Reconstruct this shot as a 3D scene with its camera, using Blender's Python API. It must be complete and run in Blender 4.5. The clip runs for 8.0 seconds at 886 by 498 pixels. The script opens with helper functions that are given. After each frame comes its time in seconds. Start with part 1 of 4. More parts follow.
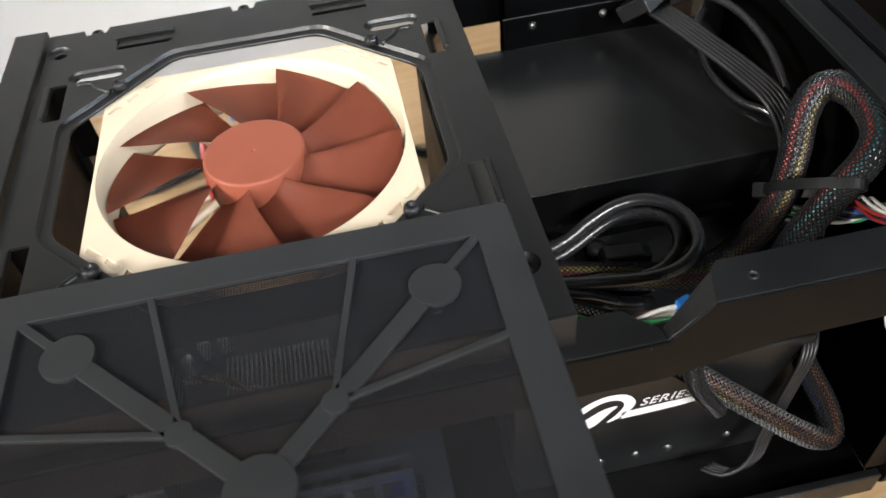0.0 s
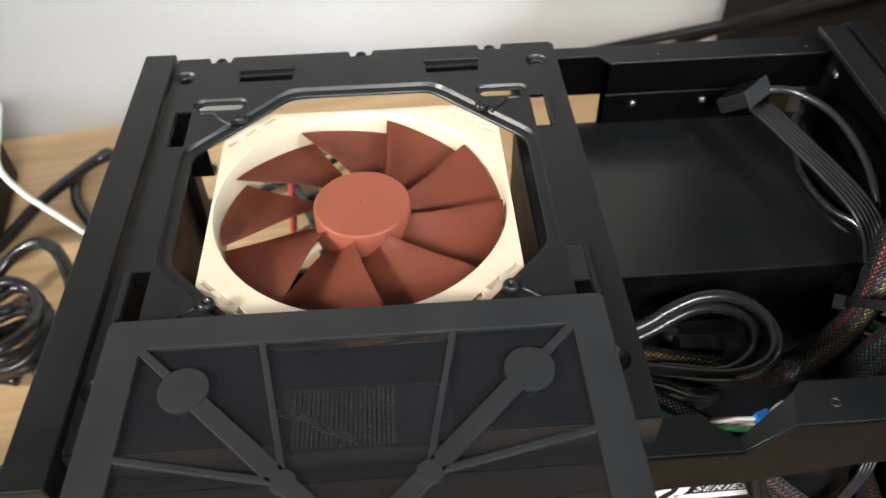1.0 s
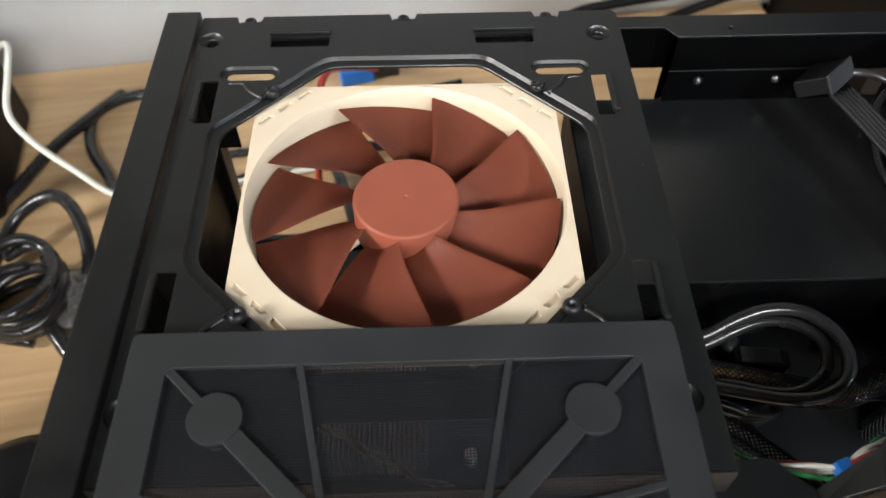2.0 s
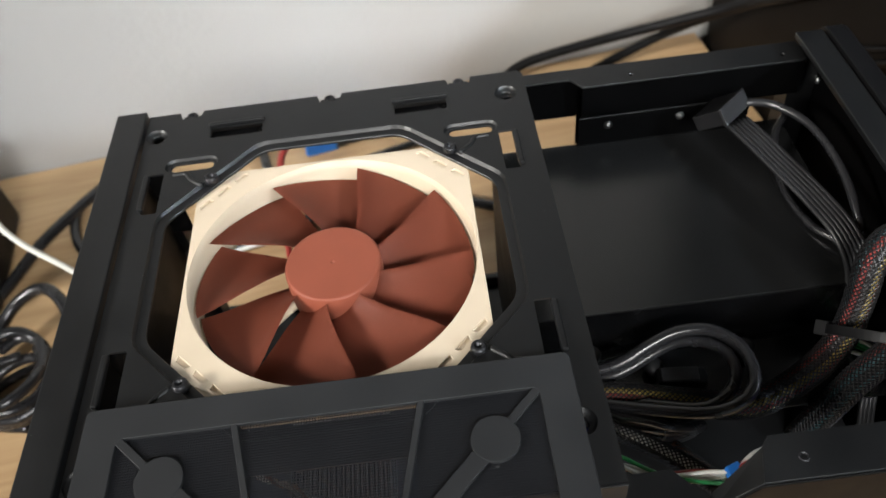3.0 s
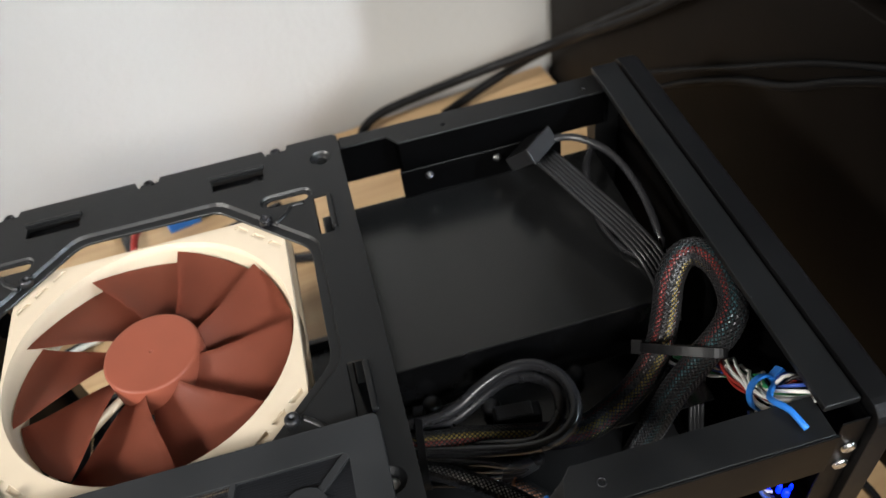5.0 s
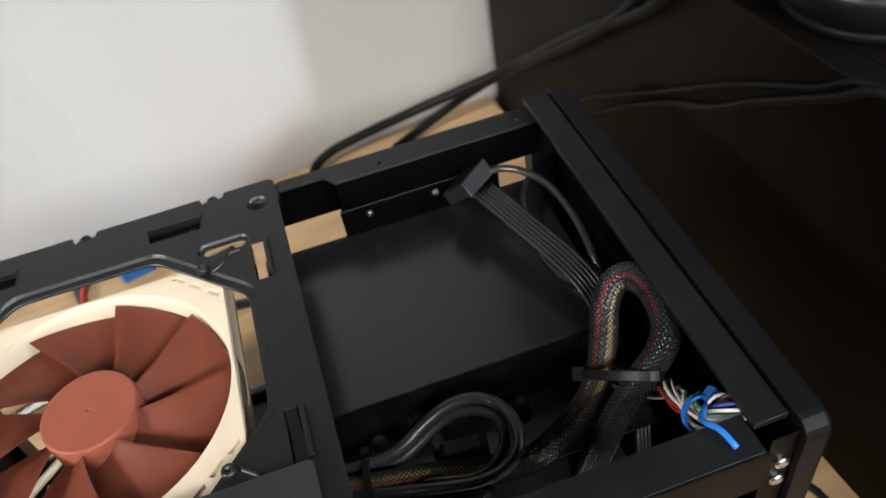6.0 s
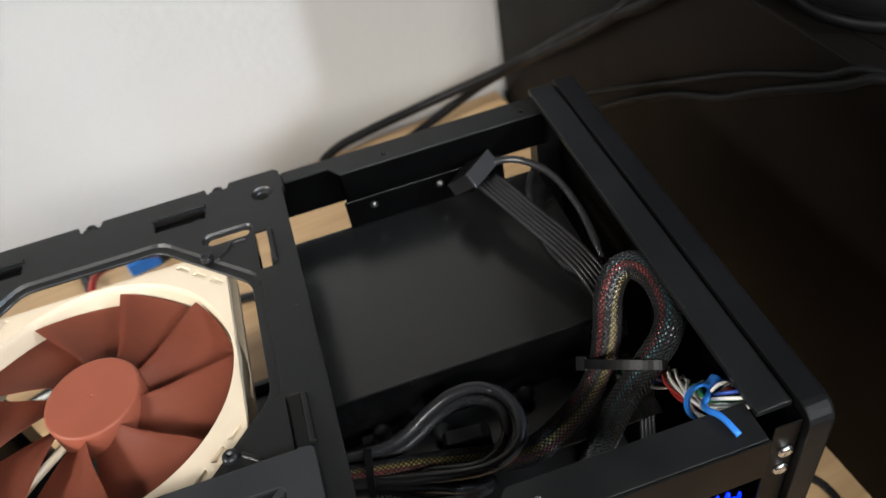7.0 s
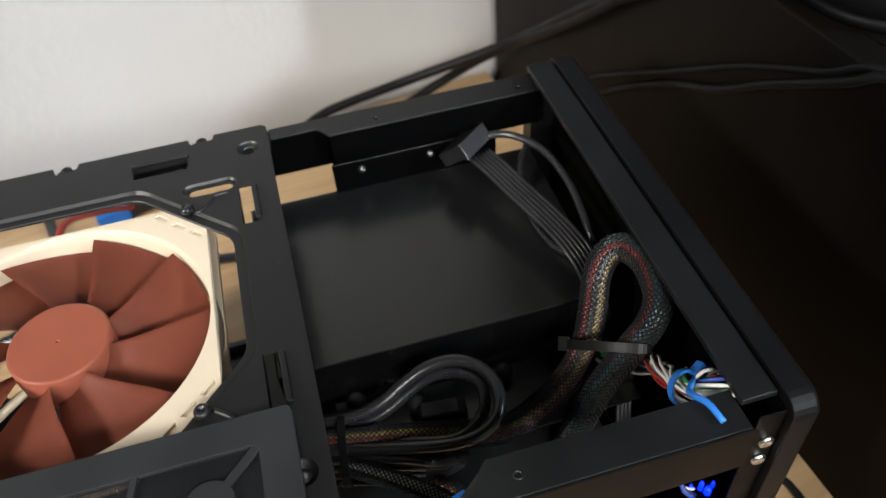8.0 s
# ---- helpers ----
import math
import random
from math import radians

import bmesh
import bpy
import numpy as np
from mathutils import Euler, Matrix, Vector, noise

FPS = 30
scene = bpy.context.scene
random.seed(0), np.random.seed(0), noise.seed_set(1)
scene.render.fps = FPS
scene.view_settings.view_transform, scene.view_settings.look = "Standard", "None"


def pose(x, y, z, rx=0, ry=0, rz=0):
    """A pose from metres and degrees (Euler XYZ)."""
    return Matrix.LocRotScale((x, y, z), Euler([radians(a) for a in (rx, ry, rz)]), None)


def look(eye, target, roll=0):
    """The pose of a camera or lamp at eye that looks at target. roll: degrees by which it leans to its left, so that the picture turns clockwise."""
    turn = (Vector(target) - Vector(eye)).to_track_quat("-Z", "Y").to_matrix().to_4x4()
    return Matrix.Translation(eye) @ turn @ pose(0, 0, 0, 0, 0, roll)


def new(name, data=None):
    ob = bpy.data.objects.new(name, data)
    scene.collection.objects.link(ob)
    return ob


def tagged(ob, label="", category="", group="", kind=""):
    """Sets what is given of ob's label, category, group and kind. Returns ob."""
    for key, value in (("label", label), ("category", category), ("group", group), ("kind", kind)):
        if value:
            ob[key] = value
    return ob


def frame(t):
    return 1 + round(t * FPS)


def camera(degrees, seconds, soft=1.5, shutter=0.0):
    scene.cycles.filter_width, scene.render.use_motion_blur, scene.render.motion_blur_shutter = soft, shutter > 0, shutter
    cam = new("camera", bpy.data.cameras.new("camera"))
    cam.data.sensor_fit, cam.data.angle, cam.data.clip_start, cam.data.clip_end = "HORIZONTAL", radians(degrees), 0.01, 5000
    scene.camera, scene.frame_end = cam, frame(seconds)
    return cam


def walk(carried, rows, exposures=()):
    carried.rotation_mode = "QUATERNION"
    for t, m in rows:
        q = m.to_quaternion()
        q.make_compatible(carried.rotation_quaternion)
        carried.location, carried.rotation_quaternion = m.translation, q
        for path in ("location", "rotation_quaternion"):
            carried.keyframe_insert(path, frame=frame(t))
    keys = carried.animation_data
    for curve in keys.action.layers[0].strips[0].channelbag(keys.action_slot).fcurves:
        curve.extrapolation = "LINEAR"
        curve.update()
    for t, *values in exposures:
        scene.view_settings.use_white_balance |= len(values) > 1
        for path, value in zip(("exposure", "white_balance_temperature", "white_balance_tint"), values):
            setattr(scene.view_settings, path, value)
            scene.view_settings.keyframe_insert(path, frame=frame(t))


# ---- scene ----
cam = camera(58.7, 8.0)
PATH = [
    (0, (0.049, -0.283, 0.424), (0.192, 1.074, -1.038), -6.8),
    (0.5, (0.055, -0.281, 0.428), (0.136, 1.065, -1.049), -8.5),
    (1, (0.025, -0.271, 0.456), (0.088, 1.108, -0.992), -1.5),
    (1.2, (0.017, -0.261, 0.46), (0.043, 1.073, -1.03), -1.4),
    (2.3, (0.01, -0.218, 0.456), (0.044, 0.999, -1.13), -0.1),
    (2.5, (0.011, -0.218, 0.456), (0.04, 0.994, -1.134), -0.6),
    (3, (0.055, -0.243, 0.483), (0.041, 1.075, -1.021), -7.7),
    (3.5, (0.094, -0.249, 0.489), (0.172, 1.07, -1.013), -8.5),
    (4, (0.099, -0.249, 0.485), (0.204, 1.072, -1.013), -8.8),
    (4.5, (0.097, -0.244, 0.481), (0.209, 1.068, -1.024), -9.8),
    (5, (0.114, -0.249, 0.491), (0.278, 1.108, -0.969), -9.8),
    (5.2, (0.127, -0.258, 0.49), (0.325, 1.151, -0.915), -10.1),
    (6.3, (0.139, -0.252, 0.494), (0.376, 1.135, -0.927), -11.3),
    (6.5, (0.142, -0.255, 0.488), (0.36, 1.151, -0.919), -11.9),
    (7, (0.138, -0.258, 0.488), (0.346, 1.142, -0.925), -11.9),
    (7.5, (0.139, -0.266, 0.484), (0.382, 1.119, -0.938), -9.9),
    (8, (0.126, -0.255, 0.477), (0.407, 1.099, -0.968), -5.3),
]
walk(cam, [(t, look(eye, target, roll)) for t, eye, target, roll in PATH], exposures=((0, 0.77), (0.6, 0.77), (2.3, 0.42), (8, 0.44)))
cam.data.dof.use_dof = True
cam.data.dof.focus_distance = 0.345
cam.data.dof.aperture_fstop = 10.0

# ---- light ----
world = bpy.data.worlds.new("world")
scene.world = world
world.use_nodes = True
wn = world.node_tree.nodes
sky = wn.new("ShaderNodeTexSky")
sky.sky_type, sky.sun_disc = "NISHITA", False
sky.sun_elevation, sky.sun_rotation = radians(35), radians(200)
world.node_tree.links.new(sky.outputs[0], wn["Background"].inputs[0])
wn["Background"].inputs[1].default_value = 0.1


def area(name, m, sx, sy, watts, colour, spread):
    data = bpy.data.lights.new(name, "AREA")
    data.shape, data.size, data.size_y, data.energy, data.color = "RECTANGLE", sx, sy, watts, colour
    data.spread = radians(spread)
    ob = new(name, data)
    ob.matrix_world = m
    return ob


ROOM = pose(0.0, 0.39, 0, 0, 0, 7.5)
for y, w, watts in ((-2.16, 0.13, 0.80), (-1.30, 0.13, 0.20)):
    area("window_and_fill_light", look(ROOM @ Vector((1.56, y, 1.56)), ROOM @ Vector((0.06, -0.10, 0.12))), w, 0.22, watts, (0.80, 0.91, 1.0), 22)
area("window_and_fill_light", look(ROOM @ Vector((0.05, -2.30, 1.48)), (0.24, 0.2, 0.1)), 1.1, 0.4, 5.5, (1.0, 0.985, 0.955), 60)
# unseen fill lamp on the left, added to brighten the desk behind the case
area("window_and_fill_light", look(ROOM @ Vector((-2.10, -0.90, 1.25)), (0.24, 0.25, 0.0)), 0.4, 0.4, 1.3, (1.0, 0.97, 0.92), 22)


# ---- materials ----
def material(name, colour, rough=0.5, metal=0.0, vary=0.15, scale=40.0, bump=0.1, bump_scale=900.0, bump_dist=0.0003, coat=0.0, spec=0.5, dust=0.0, uneven=0.07):
    m = bpy.data.materials.new(name)
    m.use_nodes = True
    nt = m.node_tree
    b = nt.nodes["Principled BSDF"]
    co = nt.nodes.new("ShaderNodeTexCoord")
    big = nt.nodes.new("ShaderNodeTexNoise")
    big.inputs["Scale"].default_value, big.inputs["Detail"].default_value = scale, 6
    nt.links.new(co.outputs["Object"], big.inputs["Vector"])
    ramp = nt.nodes.new("ShaderNodeMapRange")
    ramp.inputs["From Min"].default_value, ramp.inputs["From Max"].default_value = 0.25, 0.75
    ramp.inputs["To Min"].default_value, ramp.inputs["To Max"].default_value = 1 - vary, 1 + vary
    nt.links.new(big.outputs["Fac"], ramp.inputs["Value"])
    mul = nt.nodes.new("ShaderNodeVectorMath")
    mul.operation = "SCALE"
    mul.inputs[0].default_value = colour
    nt.links.new(ramp.outputs[0], mul.inputs["Scale"])
    nt.links.new(mul.outputs[0], b.inputs["Base Color"])
    rr = nt.nodes.new("ShaderNodeMapRange")
    rr.inputs["From Min"].default_value, rr.inputs["From Max"].default_value = 0.3, 0.7
    rr.inputs["To Min"].default_value, rr.inputs["To Max"].default_value = max(rough - uneven, 0.02), min(rough + uneven, 1)
    nt.links.new(big.outputs["Fac"], rr.inputs["Value"])
    nt.links.new(rr.outputs[0], b.inputs["Roughness"])
    b.inputs["Metallic"].default_value = metal
    b.inputs["Specular IOR Level"].default_value = spec
    b.inputs["Coat Weight"].default_value = coat
    if dust:
        vor = nt.nodes.new("ShaderNodeTexVoronoi")
        vor.inputs["Scale"].default_value = 95.0
        nt.links.new(co.outputs["Object"], vor.inputs["Vector"])
        lt = nt.nodes.new("ShaderNodeMath")
        lt.operation = "LESS_THAN"
        lt.inputs[1].default_value = dust
        nt.links.new(vor.outputs["Distance"], lt.inputs[0])
        mx = nt.nodes.new("ShaderNodeMix")
        mx.data_type = "RGBA"
        nt.links.new(lt.outputs[0], mx.inputs["Factor"])
        nt.links.new(mul.outputs[0], mx.inputs["A"])
        mx.inputs["B"].default_value = (0.25, 0.25, 0.24, 1)
        nt.links.new(mx.outputs["Result"], b.inputs["Base Color"])
    if bump:
        fine = nt.nodes.new("ShaderNodeTexNoise")
        fine.inputs["Scale"].default_value, fine.inputs["Detail"].default_value = bump_scale, 3
        nt.links.new(co.outputs["Object"], fine.inputs["Vector"])
        bp = nt.nodes.new("ShaderNodeBump")
        bp.inputs["Strength"].default_value, bp.inputs["Distance"].default_value = bump, bump_dist
        nt.links.new(fine.outputs["Fac"], bp.inputs["Height"])
        nt.links.new(bp.outputs[0], b.inputs["Normal"])
    return m


STEEL_BLACK = material("black_powder_coat", (0.0050, 0.0053, 0.0058), 0.40, spec=0.55, dust=0.018, vary=0.12, bump=0.25, bump_scale=1600)
# case steel for the inside, made darker to carry the interior shade
STEEL_SHADED = material("shaded_sheet_steel", (0.0022, 0.0022, 0.0024), 0.22, spec=0.30, vary=0.2, bump=0.15, bump_scale=1200)
# for inner faces: their shade is put into a near-black, almost unreflecting colour
SHADED_FACE = material("shaded_black", (0.0012, 0.0012, 0.0013), 0.6, spec=0.015, bump=0.2, bump_scale=2200)
# powder coat darkened and dulled to hold back reflected desk light on upright faces
DIMMED_COAT = material("dimmed_powder_coat", (0.0022, 0.0022, 0.0024), 0.42, spec=0.10, vary=0.2, dust=0.018, bump=0.25, bump_scale=1600)
TRAY_STEEL = material("black_tray_paint", (0.0075, 0.0077, 0.0079), 0.21, spec=0.95, vary=0.10, scale=14, uneven=0.03, dust=0.012, bump=0.12, bump_scale=1100)
PLASTIC_BLACK = material("black_plastic", (0.0045, 0.0045, 0.005), 0.45, spec=0.18, bump=0.2, bump_scale=2200)
FILTER_GREY = material("filter_plastic", (0.017, 0.018, 0.0195), 0.55, spec=0.4, dust=0.018, bump=0.2, bump_scale=2500)
MESH_BLACK = material("filter_thread", (0.012, 0.0128, 0.0155), 0.5, spec=0.35, bump=0)
BEIGE = material("beige_plastic", (0.57, 0.475, 0.352), 0.5, vary=0.05, bump=0.1, bump_scale=1500)
BROWN = material("brown_plastic", (0.235, 0.064, 0.037), 0.5, spec=0.3, vary=0.08, bump=0.1, bump_scale=1500)
RUBBER = material("black_cable_rubber", (0.014, 0.014, 0.0155), 0.26, spec=0.6, bump=0.15, bump_scale=700)
TIE_BLACK = material("black_tie_nylon", (0.004, 0.004, 0.0045), 0.42, spec=0.3, bump=0.1, bump_scale=900)
RIBBON = material("black_flat_cable", (0.014, 0.014, 0.015), 0.40, bump=0.1, bump_scale=900)
WHITE_CABLE = material("white_cable_rubber", (0.72, 0.72, 0.66), 0.45, bump=0.05)
SCREW_STEEL = material("bright_screw_steel", (0.75, 0.75, 0.74), 0.28, metal=1.0, bump=0.1)
BUSH = material("dull_bush_steel", (0.18, 0.18, 0.18), 0.4, metal=1.0)
SCREW_BLACK = material("blackened_screw", (0.03, 0.03, 0.033), 0.3, metal=0.6, bump=0.1)
BLUE_PLASTIC = material("blue_plastic", (0.02, 0.18, 0.62), 0.4, bump=0.05)
WALL_PAINT = material("white_wall_paint", (0.41, 0.403, 0.387), 0.6, vary=0.04, scale=5, bump=0.25, bump_scale=90, bump_dist=0.002)
CEILING_PAINT = material("ceiling_paint", (0.8, 0.79, 0.77), 0.8, vary=0.03, scale=3, bump=0.1, bump_scale=60)
FLOOR_WOOD = material("floor_boards", (0.22, 0.14, 0.08), 0.5, vary=0.25, scale=4)
CABINET_BLACK = material("black_brown_veneer", (0.0038, 0.0029, 0.0023), 0.5, spec=0.10, vary=0.25, scale=14, bump=0.2, bump_scale=220)
BOARD = material("circuit_board", (0.012, 0.016, 0.024), 0.45, vary=0.3, scale=120)
PRINT_WHITE = material("white_print", (0.8, 0.8, 0.82), 0.5, vary=0.05, bump=0)
HEATSINK = material("aluminium_fins", (0.5, 0.5, 0.52), 0.35, metal=1.0)
SLEEVE = material("black_nylon_sleeve", (0.013, 0.013, 0.014), 0.40, spec=0.30, bump=0)
CORD_BLACK = material("dull_black_cord", (0.0045, 0.0045, 0.005), 0.5, spec=0.15, bump=0.1, bump_scale=700)
CABINET_GLOSS = material("dark_plastic", (0.006, 0.006, 0.007), 0.35)
WIRES = {n: material(n + "_wire", c, 0.4, bump=0.05) for n, c in dict(
    white=(0.75, 0.74, 0.70), red=(0.30, 0.028, 0.022), green=(0.03, 0.30, 0.09), blue=(0.03, 0.07, 0.32), yellow=(0.42, 0.30, 0.05), black=(0.015, 0.015, 0.015), teal=(0.02, 0.075, 0.085), maroon=(0.30, 0.032, 0.026), brown=(0.25, 0.10, 0.05)).items()}


def wood(name, light, dark):
    m = bpy.data.materials.new(name)
    m.use_nodes = True
    nt = m.node_tree
    b = nt.nodes["Principled BSDF"]
    co = nt.nodes.new("ShaderNodeTexCoord")
    mp = nt.nodes.new("ShaderNodeMapping")
    mp.inputs["Scale"].default_value = (3.0, 45.0, 20.0)
    nt.links.new(co.outputs["Object"], mp.inputs["Vector"])
    n1 = nt.nodes.new("ShaderNodeTexNoise")
    n1.inputs["Scale"].default_value, n1.inputs["Detail"].default_value, n1.inputs["Distortion"].default_value = 1.6, 9, 1.2
    nt.links.new(mp.outputs[0], n1.inputs["Vector"])
    n2 = nt.nodes.new("ShaderNodeTexNoise")
    n2.inputs["Scale"].default_value, n2.inputs["Detail"].default_value = 4.0, 3
    nt.links.new(co.outputs["Object"], n2.inputs["Vector"])
    add = nt.nodes.new("ShaderNodeMath")
    add.operation = "MULTIPLY_ADD"
    add.inputs[1].default_value = 0.4
    nt.links.new(n2.outputs["Fac"], add.inputs[0])
    nt.links.new(n1.outputs["Fac"], add.inputs[2])
    r = nt.nodes.new("ShaderNodeValToRGB")
    r.color_ramp.elements[0].position, r.color_ramp.elements[0].color = 0.5, (*light, 1)
    r.color_ramp.elements[1].position, r.color_ramp.elements[1].color = 0.95, (*dark, 1)
    nt.links.new(add.outputs[0], r.inputs[0])
    nt.links.new(r.outputs[0], b.inputs["Base Color"])
    b.inputs["Roughness"].default_value = 0.45
    bp = nt.nodes.new("ShaderNodeBump")
    bp.inputs["Strength"].default_value, bp.inputs["Distance"].default_value = 0.15, 0.0005
    nt.links.new(n1.outputs["Fac"], bp.inputs["Height"])
    nt.links.new(bp.outputs[0], b.inputs["Normal"])
    return m


DESK_WOOD = wood("light_desk_wood", (0.56, 0.385, 0.21), (0.40, 0.25, 0.125))


def glow(name, colour, strength):
    m = bpy.data.materials.new(name)
    m.use_nodes = True
    b = m.node_tree.nodes["Principled BSDF"]
    b.inputs["Base Color"].default_value = (*colour, 1)
    b.inputs["Emission Color"].default_value = (*colour, 1)
    b.inputs["Emission Strength"].default_value = strength
    return m


CLEAR_FILM = bpy.data.materials.new("clear_film")
CLEAR_FILM.use_nodes = True
film_nodes = CLEAR_FILM.node_tree.nodes["Principled BSDF"].inputs
film_nodes["Transmission Weight"].default_value, film_nodes["Roughness"].default_value, film_nodes["IOR"].default_value = 0.9, 0.12, 1.2
BLUE_LED = glow("lit_blue_led", (0.0, 0.012, 1.0), 3.0)
WHITE_LED = glow("lit_white_led", (0.6, 0.75, 1.0), 5)


# ---- mesh helpers ----
def part(name, bm, mat, parent=None, label="", bevel=0.0, smooth=False, m=None):
    me = bpy.data.meshes.new(name)
    bm.normal_update()
    bm.to_mesh(me)
    bm.free()
    me.materials.append(mat)
    if smooth:
        me.shade_smooth()
    ob = new(name, me)
    if parent is not None:
        ob.parent = parent
    if m is not None:
        ob.matrix_basis = m
    if label:
        ob["label"] = label
    if bevel:
        md = ob.modifiers.new("bevel", "BEVEL")
        md.width, md.segments, md.limit_method, md.angle_limit = bevel, 2, "ANGLE", radians(35)
        md.harden_normals = False
    return ob


def thing(name, label, category, at=(0, 0, 0), rz=0.0, group="", kind=""):
    ob = new(name)
    ob.empty_display_size = 0.02
    ob.matrix_basis = pose(*at, 0, 0, rz)
    return tagged(ob, label, category, group, kind)


def box(bm, x0, x1, y0, y1, z0, z1):
    vs = [bm.verts.new((x, y, z)) for x in (x0, x1) for y in (y0, y1) for z in (z0, z1)]
    for f in ((0, 1, 3, 2), (4, 6, 7, 5), (0, 4, 5, 1), (2, 3, 7, 6), (0, 2, 6, 4), (1, 5, 7, 3)):
        bm.faces.new([vs[i] for i in f])
    return vs


def boxes(*dims):
    bm = bmesh.new()
    for d in dims:
        box(bm, *d)
    return bm


def sheet(outline, holes, top, thick):
    """A flat sheet with holes: its outlines in plan, filled and given depth below z = top."""
    bm = bmesh.new()
    edges = []
    for loop in (outline, *holes):
        vs = [bm.verts.new((x, y, top)) for x, y in loop]
        edges += [bm.edges.new((vs[i], vs[i - 1])) for i in range(len(vs))]
    bmesh.ops.triangle_fill(bm, use_beauty=False, use_dissolve=False, edges=edges, normal=(0, 0, 1))
    up = [f for f in bm.faces]
    ext = bmesh.ops.extrude_face_region(bm, geom=up)
    bmesh.ops.translate(bm, verts=[v for v in ext["geom"] if isinstance(v, bmesh.types.BMVert)], vec=(0, 0, -thick))
    bmesh.ops.recalc_face_normals(bm, faces=bm.faces[:])
    return bm


def rect(x0, x1, y0, y1, r=0.0, n=4):
    if not r:
        return [(x0, y0), (x1, y0), (x1, y1), (x0, y1)]
    out = []
    for cx, cy, a in ((x1 - r, y1 - r, 0), (x0 + r, y1 - r, 90), (x0 + r, y0 + r, 180), (x1 - r, y0 + r, 270)):
        for k in range(n + 1):
            t = radians(a + 90 * k / n)
            out.append((cx + r * math.cos(t), cy + r * math.sin(t)))
    return out


def circle(cx, cy, r, n=24):
    return [(cx + r * math.cos(2 * math.pi * k / n), cy + r * math.sin(2 * math.pi * k / n)) for k in range(n)]


def lathe(profile, n=32, at=(0, 0), closed=False):
    """Turns a profile of (radius, z) round an upright axis."""
    bm = bmesh.new()
    rings = [[bm.verts.new((at[0] + r * math.cos(2 * math.pi * k / n), at[1] + r * math.sin(2 * math.pi * k / n), z)) for k in range(n)] if r > 1e-6
             else [bm.verts.new((at[0], at[1], z))] for r, z in profile]
    pairs = list(zip(rings, rings[1:])) + ([(rings[-1], rings[0])] if closed else [])
    for a, b in pairs:
        for k in range(n):
            q = [a[k % len(a)], a[(k + 1) % len(a)], b[(k + 1) % len(b)], b[k % len(b)]]
            q = list(dict.fromkeys(q))
            if len(q) > 2:
                bm.faces.new(q)
    bmesh.ops.recalc_face_normals(bm, faces=bm.faces[:])
    return bm


def loft(loops):
    """Skins closed loops of the same length, given as lists of (x, y, z), one after another."""
    bm = bmesh.new()
    rows = [[bm.verts.new(p) for p in loop] for loop in loops]
    for a, b in zip(rows, rows[1:]):
        for k in range(len(a)):
            bm.faces.new((a[k], a[(k + 1) % len(a)], b[(k + 1) % len(b)], b[k]))
    bmesh.ops.recalc_face_normals(bm, faces=bm.faces[:])
    return bm


def spline(points, step=0.003):
    """A smooth line through the points, as evenly spaced vectors."""
    p = [Vector(q) for q in points]
    p = [2 * p[0] - p[1]] + p + [2 * p[-1] - p[-2]]
    out = []
    for i in range(1, len(p) - 2):
        n = max(2, int((p[i + 1] - p[i]).length / step))
        for k in range(n):
            t = k / n
            out.append(0.5 * (2 * p[i] + (p[i + 1] - p[i - 1]) * t + (2 * p[i - 1] - 5 * p[i] + 4 * p[i + 1] - p[i + 2]) * t * t
                              + (3 * p[i] - p[i - 1] - 3 * p[i + 1] + p[i + 2]) * t ** 3))
    out.append(p[-2])
    return out


def frames_along(line):
    """Pairs of side vectors along a line that turn as little as they can."""
    tan = [(line[min(i + 1, len(line) - 1)] - line[max(i - 1, 0)]).normalized() for i in range(len(line))]
    a = tan[0].orthogonal().normalized()
    if abs(tan[0].z) < 0.9:
        a = (Vector((0, 0, 1)) - tan[0] * tan[0].z).normalized()
    out = []
    for t in tan:
        a = (a - t * a.dot(t)).normalized()
        out.append((a.copy(), t.cross(a)))
    return out


def tube(bm, line, radius, sides=10, offset=None, caps=True):
    """Sweeps a round section along a line; its UV map runs in metres along it and from 0 to 1 round it."""
    uv = bm.loops.layers.uv.verify()
    fr = frames_along(line)
    rows, run = [], 0.0
    runs = []
    for i, c in enumerate(line):
        if i:
            run += (c - line[i - 1]).length
        runs.append(run)
        a, b = fr[i]
        if offset:
            da, db = offset(run)
            c = c + a * da + b * db
        rows.append([bm.verts.new(c + (a * math.cos(2 * math.pi * k / sides) + b * math.sin(2 * math.pi * k / sides)) * radius) for k in range(sides)])
    for i in range(len(rows) - 1):
        for k in range(sides):
            k2 = (k + 1) % sides
            f = bm.faces.new((rows[i][k], rows[i][k2], rows[i + 1][k2], rows[i + 1][k]))
            for lp, (u, v) in zip(f.loops, ((runs[i], k), (runs[i], k + 1), (runs[i + 1], k + 1), (runs[i + 1], k))):
                lp[uv].uv = (u, v / sides)
    if caps:
        bm.faces.new(list(reversed(rows[0])))
        bm.faces.new(rows[-1])


def cable(name, label, points, radius, mat, category="cable", step=0.004, group="", sides=12):
    bm = bmesh.new()
    tube(bm, spline(points, step), radius, sides)
    ob = part(name, bm, mat, smooth=True)
    return tagged(ob, label, category, group)


# ---- the room ----


def structure(name, bm, mat, label, category, m=ROOM):
    return tagged(part(name, bm, mat, m=m), label, category, kind="structure")


